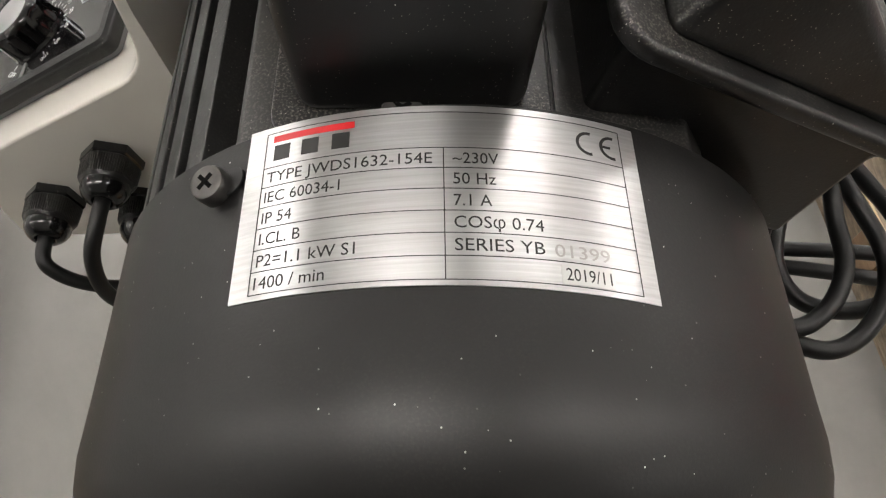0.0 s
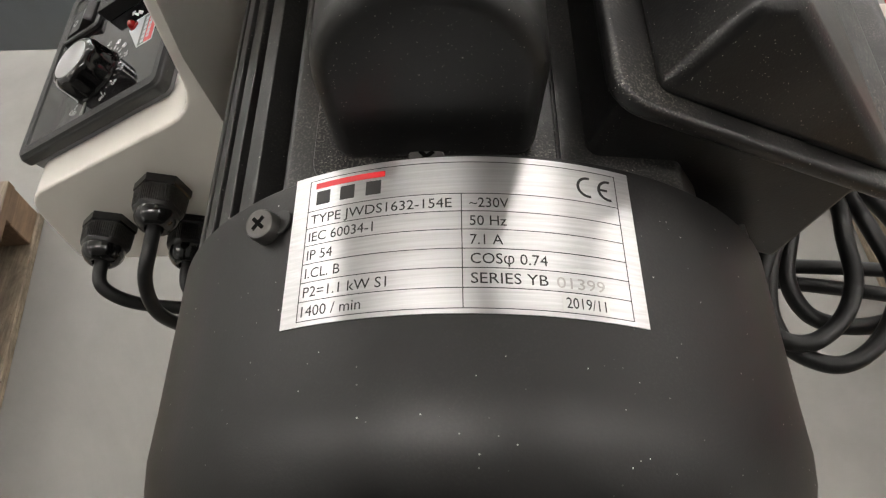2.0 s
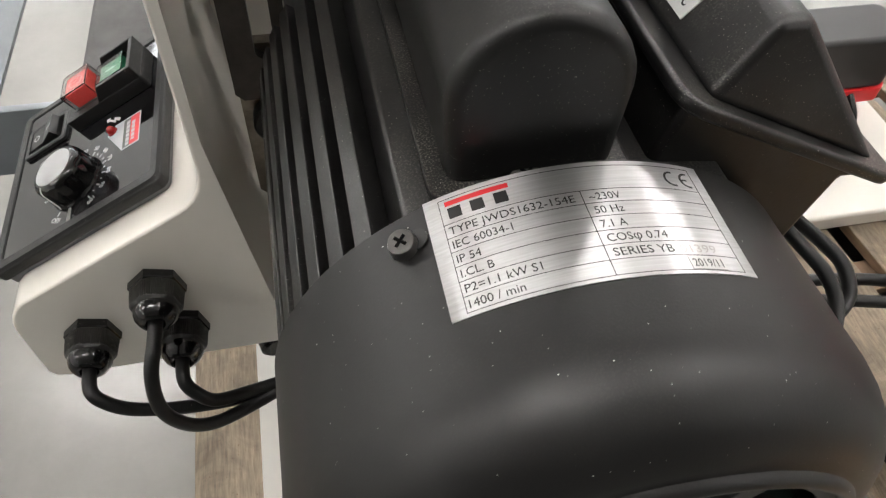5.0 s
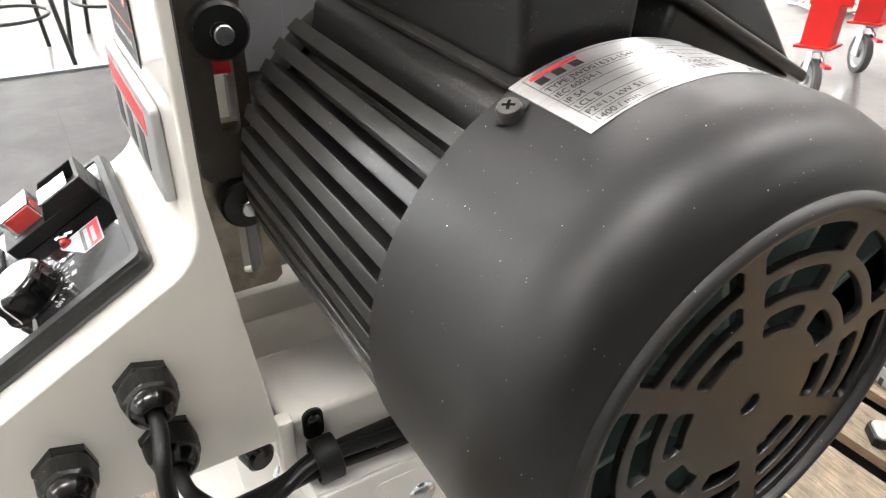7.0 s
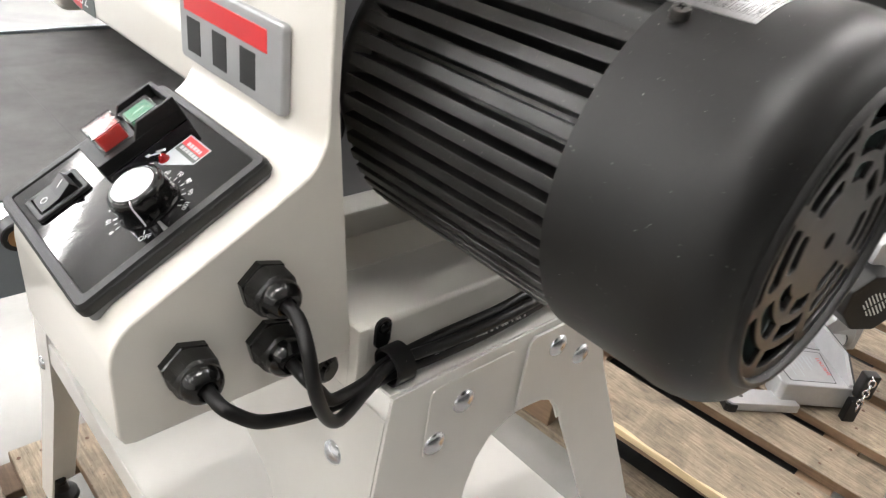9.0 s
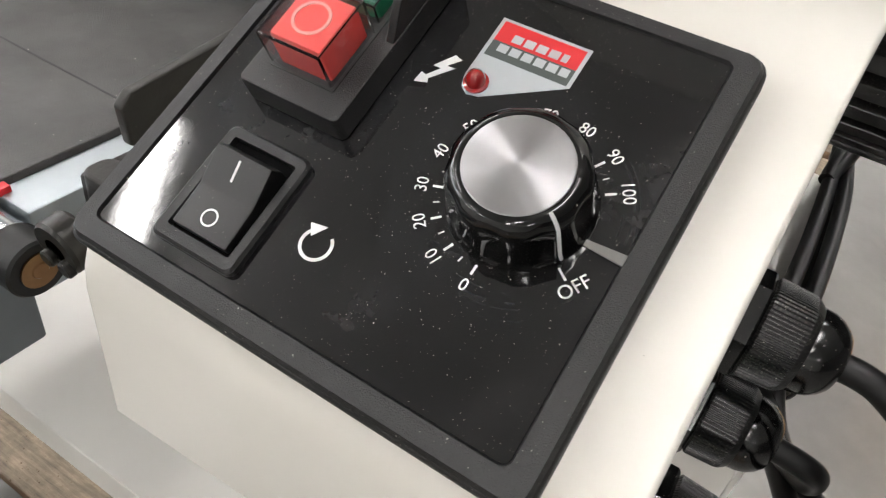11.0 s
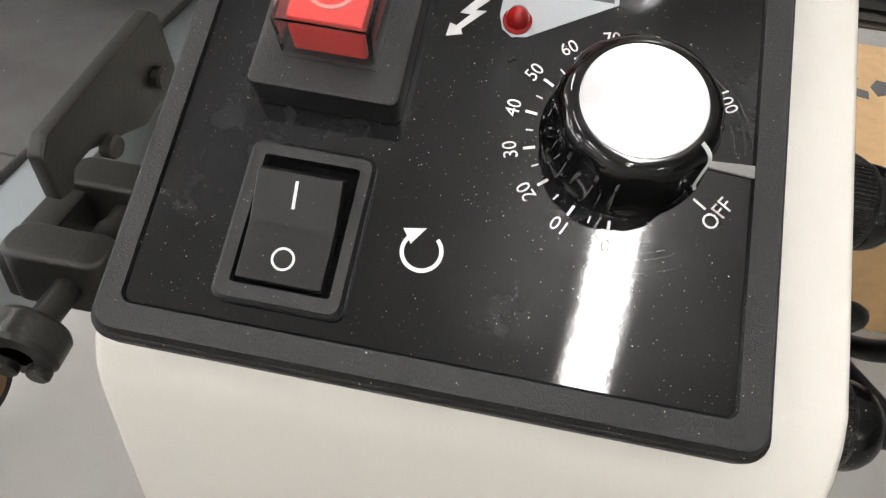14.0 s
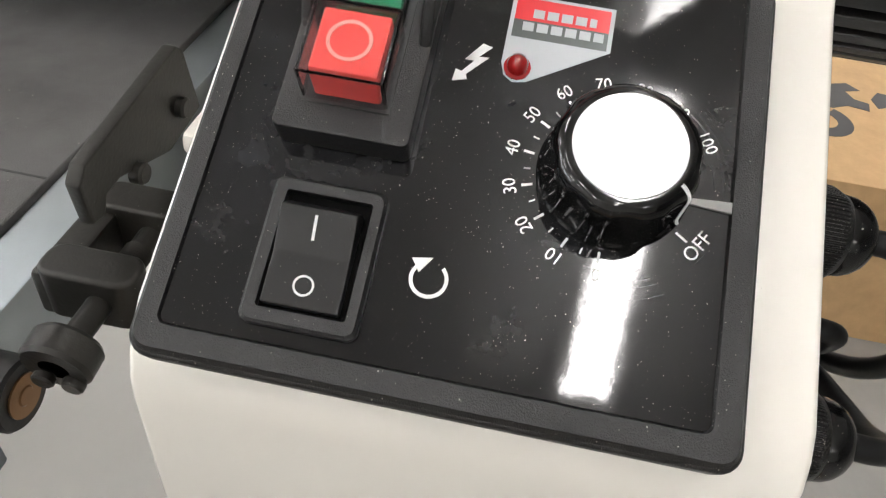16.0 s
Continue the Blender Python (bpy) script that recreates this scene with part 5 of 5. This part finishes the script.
def pallet(at, turn, length, widths, gap, group, label, split=False, over=0):
    """Deck boards along local y, side by side along local x, on stringers and bottom boards; the boards may overhang the last stringer."""
    m = Matrix.Translation((*at, 0)) @ Matrix.Rotation(radians(turn), 4, "Z")
    total = sum(widths) + gap * (len(widths) - 1)
    c = m @ Vector((total / 2, -length / 2, 0))
    p = thing("wooden_pallet", (c.x, c.y, FLOOR), label, "pallet", group)
    x = 0
    rng = random.Random(7 + len(widths))
    for w in widths:
        dz, d0, d1 = rng.uniform(-1.5, 1.5), rng.uniform(-6, 6), rng.uniform(-6, 6)
        sawn_sides(part("deck_board", box(x, x + w, -length - over + d0, d1, DECK - 24 + dz, DECK + dz, 1.6, 1, m), WOOD, p))
        for yy in (-40, -length / 2, -length + 40):
            for k in (0.25, 0.75):
                q = m @ Vector((x + w * k + rng.uniform(-6, 6), yy + rng.uniform(-14, 14), DECK + dz - 0.6))
                part("nail_head", cyl(3.6, 1.0, Matrix.Translation(q), 10, 0.2), RUST, p)
        x += w + gap
    for yy in (-40, -length / 2, -length + 40):
        part("stringer", box(2, total - 2, yy - 38, yy + 38, DECK - 46, DECK - 25.7, 1.5, 1, m), WOODRAW, p)
        for xx in (50, total / 2, total - 50):
            part("block", box(xx - 46, xx + 46, yy - 40, yy + 40, FLOOR + 22, DECK - 46, 2, 1, m), WOODRAW, p)
    for xx in (50, total / 2, total - 50):
        part("bottom_board", box(xx - 50, xx + 50, -length - over, 0, FLOOR, FLOOR + 22, 1.5, 1, m), WOOD, p)
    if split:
        # sheet added below the deck so the gaps between boards come out dark
        part("gap_dark_sheet", box(60, total - 60, -length + 84, -84, FLOOR + 22.4, FLOOR + 24.4, 0.5, 1, m), RUBBER, p, "dark sheet added under the deck to keep its gaps dark")
        # one edge is split: a pale band of fresh wood whose width wanders
        bm, rows = bmesh.new(), []
        n = 40
        for k in range(n + 1):
            y = -20 - (length + over - 60) * k / n
            w = 7 + 3.5 * math.sin(k * 0.55) + 2.5 * math.sin(k * 1.7 + 1) + rng.uniform(-1, 1)
            rows.append([bm.verts.new(m @ Vector(q)) for q in ((-1.2, y, DECK - 15 - 3 * math.sin(k * 0.4)), (-1.6, y, DECK - 4), (0.5, y, DECK + 1.9), (w, y, DECK + 2.3), (w + 0.5, y, DECK - 2))])
        for a, b in zip(rows, rows[1:]):
            for q in range(4):
                bm.faces.new((a[q], a[q + 1], b[q + 1], b[q]))
        bmesh.ops.recalc_face_normals(bm, faces=bm.faces[:])
        part("split_edge", bm, WOODGOLD, p, "fresh pale split edge")
    return p
pallet((774, 1240), 4.5, 1195, [190, 124, 168, 124, 160, 130], 50, "wooden pallets", "weathered pine pallet that carries the mitre saw", True, 72)
pallet((-330, 1062), 0, 960, [120, 60, 130, 100, 120, 90], 30, "wooden pallets", "weathered pine pallet under the sander stand")
pallet((-1707, 762), 4.9, 1195, [145, 100, 145, 100, 145], 41, "wooden pallets", "empty pine pallet lying on the concrete beside the sander")

# ---- mitre saw: front along a, wings along b, heights from the deck ----
SA = Vector((-0.862, 0.508, 0))
SB = Vector((0.508, 0.862, 0))
SM = Matrix(((SA.x, SB.x, 0, 1464), (SA.y, SB.y, 0, 380), (0, 0, 1, DECK), (0, 0, 0, 1)))
saw = thing("mitre_saw", (1464, 380, DECK), "silver mitre saw with orange blade guard, standing on the pallet", "mitre saw")
def s_prism(pts, h0, h1, bev=2.0, mat_=None):
    """Outline in a and height, drawn along b."""
    return prism(pts, h0, h1, SM @ Matrix(((1, 0, 0, 0), (0, 0, 1, 0), (0, 1, 0, 0), (0, 0, 0, 1))), bev, 2)
# the base is turned a little against the head; its fence lies along b through the middle
BA = (SA * math.cos(radians(9)) + SB * math.sin(radians(9)))
BB = (SB * math.cos(radians(9)) - SA * math.sin(radians(9)))
BO = SM @ Vector((-42, 10, 0))
BM2 = Matrix(((BA.x, BB.x, 0, BO.x), (BA.y, BB.y, 0, BO.y), (0, 0, 1, DECK), (0, 0, 0, 1)))
def side(pts, sgn):
    return [(p, sgn * q) for p, q in pts]
for sgn in (-1, 1):
    wing = part("table_wing", prism(side([(-14, 108), (50, 110), (162, 204), (162, 250), (152, 262), (-14, 262)], sgn), 16, 75, BM2, 4, 3), SILVER, saw, "silver cast table wing")
    part("wing_skirt", prism(side([(-40, 150), (120, 170), (150, 215), (120, 252), (-20, 252), (-40, 240)], sgn), 6, 34, BM2, 3, 2), SILVER, wing)
    ft = part("base_foot", prism(side([(120, 228), (276, 232), (284, 240), (284, 278), (276, 286), (110, 280)], sgn), 4, 27, BM2, 3, 2), SILVER, saw, "silver base foot")
    part("foot_pad", prism(side([(262, 229), (282, 229), (290, 238), (290, 282), (280, 289), (262, 289)], sgn), 0, 22, BM2, 3, 2), RUBBER, ft, "black rubber pad")
    part("foot_hole", cyl(6, 0.6, BM2 @ Matrix.Translation((248, sgn * 258, 26.8)), 16, 0.1), INK, ft)
    pad = part("rear_pad", box(-24, 6, *sorted((sgn * 272, sgn * 292)), 0, 62, 3, 2, BM2), RUBBER, saw, "black rear bracket")
    part("bracket_block", box(-46, -8, *sorted((sgn * 254, sgn * 282)), 60, 128, 6, 2, BM2), RUBBER, pad)
    part("fence", prism([(sgn * 16, 74), (sgn * 16, 128), (sgn * 196, 128), (sgn * 258, 82), (sgn * 258, 74)], -8, 2, BM2 @ Matrix(((0, 0, 1, 0), (1, 0, 0, 0), (0, 1, 0, 0), (0, 0, 0, 1))), 1, 2), SILVER, saw, "silver fence plate")
    part("fence_back", prism([(sgn * 18, 74), (sgn * 18, 124), (sgn * 194, 124), (sgn * 256, 80), (sgn * 256, 74)], -15, -9, BM2 @ Matrix(((0, 0, 1, 0), (1, 0, 0, 0), (0, 1, 0, 0), (0, 0, 0, 1)))), INK, saw, "black fence back")
    rim_ = side([(8, 132), (50, 128), (142, 208), (138, 248), (26, 248)], sgn)
    cx_, cy_ = sum(p[0] for p in rim_) / 5, sum(p[1] for p in rim_) / 5
    lb = part("notice_label", prism(rim_, 75, 75.3, BM2), INK, saw, "outlined notice label with fine print")
    part("label_ground", prism([(cx_ + (p - cx_) * 0.965, cy_ + (q - cy_) * 0.965) for p, q in rim_], 75.2, 75.6, BM2), SILVER, lb)
    for k in range(8):
        h0, h1 = 44 + 10 * k, 46.5 + 10 * k
        lo = 150 + max(0, k - 2) * 8
        part("print_bar", box(h0, h1, *sorted((sgn * lo, sgn * (lo + 22 + 34 * ((k * 7) % 3) / 2))), 75.5, 75.9, 0, 1, BM2), TAGGREY, lb)
    if sgn < 0:
        part("printed_text", writing("FEATURES", 13, BM2 @ pose(24, -188, 76, 0, 0, -90) @ pose(0, 0, 0), 0.1, "CENTER", 1.1), RED, lb, "", 0)
part("turntable", cyl(118, 16, BM2 @ Matrix.Translation((0, 0, 60)), 72, 2), SILVER, saw, "round silver turntable")
part("turntable_groove", lathe([(74.4, 118.6), (75.4, 118.6), (75.4, 121.5), (74.4, 121.5), (74.4, 118.6)], BM2, 72), INK, saw)
part("base_deck", arc_strip(0, 0, 20, 212, -62, 62, 22, 44, BM2, 50), SILVER, saw, "silver base deck")
part("mitre_scale", arc_strip(0, 0, 208, 236, -58, 58, 10, 47, BM2, 50), SILVER, saw, "curved mitre scale")
part("scale_band", arc_strip(0, 0, 216, 229, -55, 55, 47, 47.6, BM2, 50), INK, saw, "black scale band")
for k in range(9):
    part("scale_mark", box(218, 227, -1.2, 1.2, 47.4, 48, 0, 1, BM2 @ Matrix.Rotation(radians(-48 + 12 * k), 4, "Z")), RED if k % 3 == 1 else WHITE, saw)
for k in range(15):
    part("scale_notch", box(229, 238, -5, 5, 8, 26, 0.4, 1, BM2 @ Matrix.Rotation(radians(-56 + 8 * k), 4, "Z")), INK, saw)
part("arm", prism([(60, -52), (130, -48), (160, -36), (318, -33), (326, -24), (326, 24), (318, 33), (160, 36), (130, 48), (60, 52)], 14, 76.5, BM2, 3, 2), SILVER, saw, "silver table arm")
part("kerf_board", box(-10, 318, -19, 19, 76, 78.4, 0.5, 1, BM2), GREYP, saw, "dark kerf insert")
part("kerf_slot", box(-10, 250, -4, 4, 78.2, 78.8, 0, 1, BM2), INK, saw)
part("arm_lever", tube([(318, 4, 44), (336, 6, 40), (342, 8, 24), (340, 8, 6)], 5, 10, 6, BM2), RUBBER, saw, "black lock lever")
part("pivot_post", s_prism([(-70, 20), (-200, 20), (-200, 120), (-160, 230), (-120, 230), (-100, 120), (-70, 90)], -45, 45, 5), SILVER, saw, "silver tilt post")
part("pivot_barrel", cyl(46, 120, BM2 @ Matrix.Translation((-140, 0, 62)) @ Matrix.Rotation(radians(90), 4, "Y"), 36, 5), SILVER, saw, "silver pivot barrel")
CEN = (-4, 320)
def disc(c, r, b0, b1, a0=0, a1=360, n=40, bev=2.0, inner=0.0):
    pts = [(c[0] + r * math.cos(radians(a0 + (a1 - a0) * i / n)), c[1] + r * math.sin(radians(a0 + (a1 - a0) * i / n))) for i in range(n + (0 if a1 - a0 >= 360 else 1))]
    return s_prism(pts, b0, b1, bev)
part("lower_guard", disc(CEN, 158, -8, 14, -116, 40, 40, 2), ORANGE, saw, "orange lower blade guard")
part("blade", disc(CEN, 128, -1.2, 1.2, 0, 360, 60, 0.2), CHROME, saw, "round steel saw blade")
part("upper_guard", s_prism([(152, 408), (142, 440), (104, 492), (66, 524), (20, 540), (-64, 536), (-120, 500), (-150, 430), (-140, 340), (-70, 310), (40, 320), (110, 360)], -34, 36, 7), DARKCOVER, saw, "dark grey upper guard cover")
part("guard_side", s_prism([(140, 408), (128, 436), (92, 484), (58, 510), (-50, 514), (-100, 470), (-110, 400), (0, 350), (90, 366)], -38, -33, 2), INK, saw, "black side cover")
part("vent_boss", disc((100, 420), 40, -44, -36, 0, 360, 28, 2), INK, saw, "black vented boss")
for k in range(6):
    part("vent_rib", box(6, 38, -1.5, 1.5, 0, 2, 0.3, 1, SM @ Matrix.Translation((100, -44, 420)) @ Matrix.Rotation(radians(90), 4, "X") @ Matrix.Rotation(radians(60 * k), 4, "Z")), DARKCOVER, saw)
body = part("gear_body", s_prism([(100, 338), (96, 384), (26, 420), (-40, 390), (-60, 320), (-30, 262), (50, 266)], -152, -40, 6), SILVER, saw, "silver ribbed motor body")
for k in range(9):
    part("cooling_rib", s_prism([(105, 330), (101, 388), (26, 426), (23, 420), (95, 382), (99, 330)], -146 + 12 * k, -141 + 12 * k, 0.6), CHROME, body)
cap = part("motor_cap", disc((34, 302), 76, -234, -152, 22.5, 382.5, 8, 7), RUBBER, saw, "black octagonal motor cap")
part("cap_neck", disc((34, 302), 68, -154, -140, 0, 360, 36, 2), SILVER, saw)
for k in range(7):
    d = k * 8 - 24
    h = max(6.0, (30 ** 2 - d * d) ** 0.5)
    for sx in (-1, 1):
        part("cap_slit", box(*sorted((sx * 3, sx * h)), -1.6, 1.6, 0, 1.2, 0.3, 1, SM @ Matrix.Translation((34, -234, 302)) @ Matrix.Rotation(radians(90), 4, "X") @ Matrix.Rotation(radians(50), 4, "Z") @ Matrix.Translation((0, d, 0))), STICKER, cap)
part("handle", tube([(14, -52, 508), (-40, -56, 470), (-104, -58, 420)], 20, 16, 6, SM), DARKCOVER, saw, "grey tube handle")
part("link_arm", s_prism([(70, 452), (80, 466), (72, 478), (54, 474), (40, 452), (-20, 430), (-60, 400), (-50, 390), (0, 416), (46, 436)], -66, -54, 2), CHROME, saw, "bright steel link arm")
part("link_hole", disc((64, 464), 7, -67, -53, 0, 360, 16, 0.5), INK, saw)
part("lever_arm", s_prism([(40, 372), (36, 420), (20, 440), (-66, 470), (-84, 460), (-80, 440), (-30, 418), (0, 396), (4, 368)], -186, -160, 4), SILVER, saw, "silver lock arm")
part("pin", disc((-72, 455), 7, -190, -158, 0, 360, 16, 1), INK, saw)
part("tail_light", box(-20, 20, -10, 16, 536, 545, 2, 2, SM), RED, saw)
chain = part("hold_chain", tube([(-20, -280, 126), (-17, -292, 124)], 3, 8, 1, BM2), CHROME, saw, "steel chain hanging over the rear bracket")
for k in range(6):
    a = [2 * math.pi * q / 16 for q in range(17)]
    lie = BM2 @ Matrix.Translation((-16 + 2.0 * k, -294 - k, 118 - 13.5 * k)) @ Matrix.Rotation(radians(35 + 90 * (k % 2)), 4, "Z")
    part("chain_link", tube([(6.0 * math.cos(q), 0, 9.5 * math.sin(q)) for q in a], 1.9, 8, 1, lie), CHROME, chain)

# ---- another machine on the far end of that pallet ----
bench = thing("bench_machine", (1060, 1000, DECK), "cream cast machine with black body and red band", "machine")
part("base_plate", prism(rounded(872, 1290, 772, 1225, 34), DECK + 2, DECK + 46, None, 9, 4, True), CREAM, bench, "cream cast base plate with rounded corners")
part("recess", prism(rounded(905, 940, 900, 990, 14), DECK + 45.6, DECK + 46.6), TAGGREY, bench)
part("body", prism(rounded(890, 1270, 1075, 1215, 30), DECK + 120, DECK + 260, None, 12, 4, True), DARKCOVER, bench, "black machine body")
part("band", prism(rounded(886, 1274, 1070, 1219, 30), DECK + 84, DECK + 122, None, 3, 2, True), RED, bench, "dark red band round the body")
part("motor_drum", cyl(66, 120, along((900, 1060, DECK + 200), (0.6, -0.8, 0)), 40, 10), RUBBER, bench, "black round motor drum")
for x in (905, 985, 1075, 1180):
    part("clamp_foot", tube([(x, 1080, DECK + 110), (x, 1040, DECK + 84), (x + 4, 1022, DECK + 52), (x + 14, 1014, DECK + 46)], 10, 8, 4), RUBBER, bench, "black clamp foot")
part("print_bar", box(1010, 1050, 905, 909, DECK + 45.6, DECK + 46.6), INK, bench)

# ---- red table on castors, farther off ----
TL = Vector((0.62, -0.785, 0))
TS = Vector((0.972, 0.232, 0))
TM = Matrix(((TL.x, TS.x, 0, 3070), (TL.y, TS.y, 0, 1920), (0, 0, 1, FLOOR), (0, 0, 0, 1)))
table = thing("red_work_table", (3800, 1900, FLOOR), "red steel work table frame on swivel castors", "work table")
part("long_beam", box(-420, 2300, -40, 40, 505, 615, 4, 2, TM), GLOSSRED, table, "red box beam")
part("long_beam", box(-420, 2300, 610, 690, 505, 615, 4, 2, TM), GLOSSRED, table, "red box beam")
part("cross_beam", box(-60, 40, 40, 610, 507, 613, 4, 2, TM), GLOSSRED, table, "red box beam")
part("gusset", box(-70, 110, -46, -40, 455, 655, 3, 2, TM), GLOSSRED, table)
part("steel_rail", box(-400, 2300, -30, 30, 617, 637, 3, 2, TM), CHROME, table, "bright steel rail")
part("dark_tray", box(430, 2300, 60, 600, 580, 780, 5, 2, TM), INK, table, "black tray on the frame")
part("hanger", box(622, 652, -36, -8, 385, 507, 3, 2, TM), GLOSSRED, table)
SWIVEL = 236
for x, y in ((0, 0), (0, 650), (2200, 0), (2200, 650)):
    part("table_leg", box(x - 62, x + 62, y - 50, y + 50, 268, 506, 4, 2, TM), GLOSSRED, table)
    part("leg_plate", box(x - 82, x + 82, y - 68, y + 68, 258, 270, 2, 1, TM), GLOSSRED, table)
    SW = Matrix.Translation(TM @ Vector((x, y, 0))) @ Matrix.Rotation(radians(SWIVEL), 4, "Z")
    WM = SW @ Matrix.Translation((14, 0, 102)) @ Matrix.Rotation(radians(90), 4, "X")
    c = part("castor", join(box(-44, 44, -36, 36, 240, 257, 2, 1, SW), box(-18, 42, -34, -28, 90, 242, 2, 1, SW), box(-18, 42, 28, 34, 90, 242, 2, 1, SW)), CHROME, table, "zinc swivel castor")
    part("tyre", lathe([(-18, 74), (-20, 90), (-18, 98), (-10, 102), (10, 102), (18, 98), (20, 90), (18, 74), (-18, 74)], WM, 36), TYRE, c, "grey rubber tyre")
    part("rim", lathe([(-18, 0), (-18, 20), (-8, 24), (-8, 66), (-17, 75), (17, 75), (8, 66), (8, 24), (18, 20), (18, 0)], WM, 30), SILVER, c, "silver wheel rim")
    part("brake_lever", tube([(40, 0, 240), (76, 0, 232), (104, 0, 216), (122, 0, 210)], 6, 8, 4, SW), CHROME, c)
    part("brake_pad", box(116, 172, -16, 16, 200, 216, 4, 2, SW), RED, c, "red brake pedal")
low = thing("red_machine", (5300, 1800, FLOOR), "long red machine with a black kick panel on the floor", "machine")
LS = Matrix.Translation((5036, 2401, FLOOR)) @ Matrix.Rotation(radians(-63.5), 4, "Z")
part("kick_panel", box(0, 2600, 0, 30, 26, 430, 3, 1, LS), INK, low, "black kick panel")
part("red_body", box(60, 2600, 32, 620, 60, 1050, 12, 2, LS), GLOSSRED, low, "gloss red body")
part("foot_rail", box(-900, 2600, -40, -4, 0, 26, 4, 1, LS), CHROME, low, "bright foot rail")
solid("dark_flex", tube([(2487, 1062, FLOOR + 4), (2500, 1020, FLOOR + 4), (2540, 960, FLOOR + 4), (2620, 900, FLOOR + 4), (2700, 820, FLOOR + 4)], 3, 8, 6), RUBBER, "thin dark flex lying on the floor", "cable")
flex = thing("floor_flex", (4800, 2960, FLOOR), "beige electric flex lying coiled on the floor", "cable")
for k in range(5):
    r = 120 + 18 * k
    part("flex_loop", tube([(4800 + 40 * k % 70 + r * 1.6 * math.cos(radians(a)), 2960 + r * math.sin(radians(a)), FLOOR + 9 + 9 * k) for a in range(0, 361, 30)], 9, 8, 3), FLEX, flex)
solid("floor_cable", tube([(2300, 2700, FLOOR + 6), (2700, 2750, FLOOR + 6), (3100, 2640, FLOOR + 6), (3500, 2600, FLOOR + 6)], 6, 8, 8), FLEX, "thin beige cable lying across the floor", "cable")
solid("floor_joint", box(-900, 3000, -1.6, 1.6, FLOOR - 1, FLOOR + 0.4, 0, 1, Matrix.Translation((2738, 1311, 0)) @ Matrix.Rotation(radians(-69.8), 4, "Z")), TAGGREY, "thin saw cut joint in the concrete floor", kind="structure")
def lump(c, r, squash, seed):
    bm = bmesh.new()
    bmesh.ops.create_icosphere(bm, subdivisions=4, radius=1)
    for v in bm.verts:
        n = noise.noise(v.co * 1.7 + Vector((seed, 0, 0))) * 0.35 + noise.noise(v.co * 5 + Vector((0, seed, 0))) * 0.12
        v.co = Vector((v.co.x * r * (1 + n), v.co.y * r * (1 + n), max(0, (v.co.z + 0.55)) * r * squash * (1 + n)))
    bm.transform(Matrix.Translation(c))
    return bm
solid("plastic_sheet", lump((600, 740, -121), 62, 0.35, 5.2), PAPER, "crumpled clear plastic sheet on the outfeed table", "plastic sheet", smooth=60)
solid("plastic_bag", lump((2010, 1500, FLOOR), 175, 0.62, 3.1), PAPER, "crumpled pale plastic bag lying on the floor", "bag", smooth=60)

# ---- carton by the saw pallet, black metal stools at the back ----
carton = thing("cardboard_carton", (1140, -640, FLOOR), "brown cardboard carton with dark printed picture", "carton")
part("carton_body", box(872, 1460, -940, -288, FLOOR, -690, 4, 2), CARD, carton)
part("lid_seam", box(874, 1458, -616, -612, -690.5, -689.5), RUST, carton)
part("print_patch", arc_strip(1100, -356, 34, 66, 15, 325, -690.4, -689.4), INK, carton, "dark printed tool picture")
part("print_patch", prism([(1158, -392), (1176, -378), (1240, -382), (1268, -402), (1290, -452), (1262, -476), (1248, -440), (1216, -452), (1206, -482), (1170, -474), (1180, -430)], -690.4, -689.4), INK, carton, "dark printed tool picture")
part("print_patch", prism([(1190, -498), (1230, -492), (1268, -516), (1262, -546), (1214, -540)], -690.4, -689.4), INK, carton, "dark printed tool picture")
def stool(x, y, turn):
    m = Matrix.Translation((x, y, FLOOR)) @ Matrix.Rotation(radians(turn), 4, "Z")
    st = thing("metal_stool", (x, y, FLOOR), "black tubular steel stool frame on the hall floor", "stool", "black stools")
    for sx in (-1, 1):
        for sy in (-1, 1):
            part("leg", tube([(sx * 210, sy * 200, 0), (sx * 170, sy * 165, 420), (sx * 150, sy * 140, 720)], 12, 8, 3, m), INK, st)
    part("ring_rail", tube([(190 * math.cos(radians(a)) * 1.05, 180 * math.sin(radians(a)) * 1.05, 240) for a in range(0, 361, 30)], 9, 8, 3, m), INK, st)
    part("seat", prism(rounded(-190, 190, -180, 180, 60), 720, 760, m, 10, 3, True), INK, st)
    part("back_post", tube([(-150, 140, 700), (-170, 150, 980)], 11, 8, 3, m), INK, st)
    part("back_post", tube([(150, 140, 700), (170, 150, 980)], 11, 8, 3, m), INK, st)
    part("backrest", box(-180, 180, 138, 160, 860, 1000, 8, 2, m), INK, st)
stool(-190, 4150, 12)
stool(330, 4300, -20)
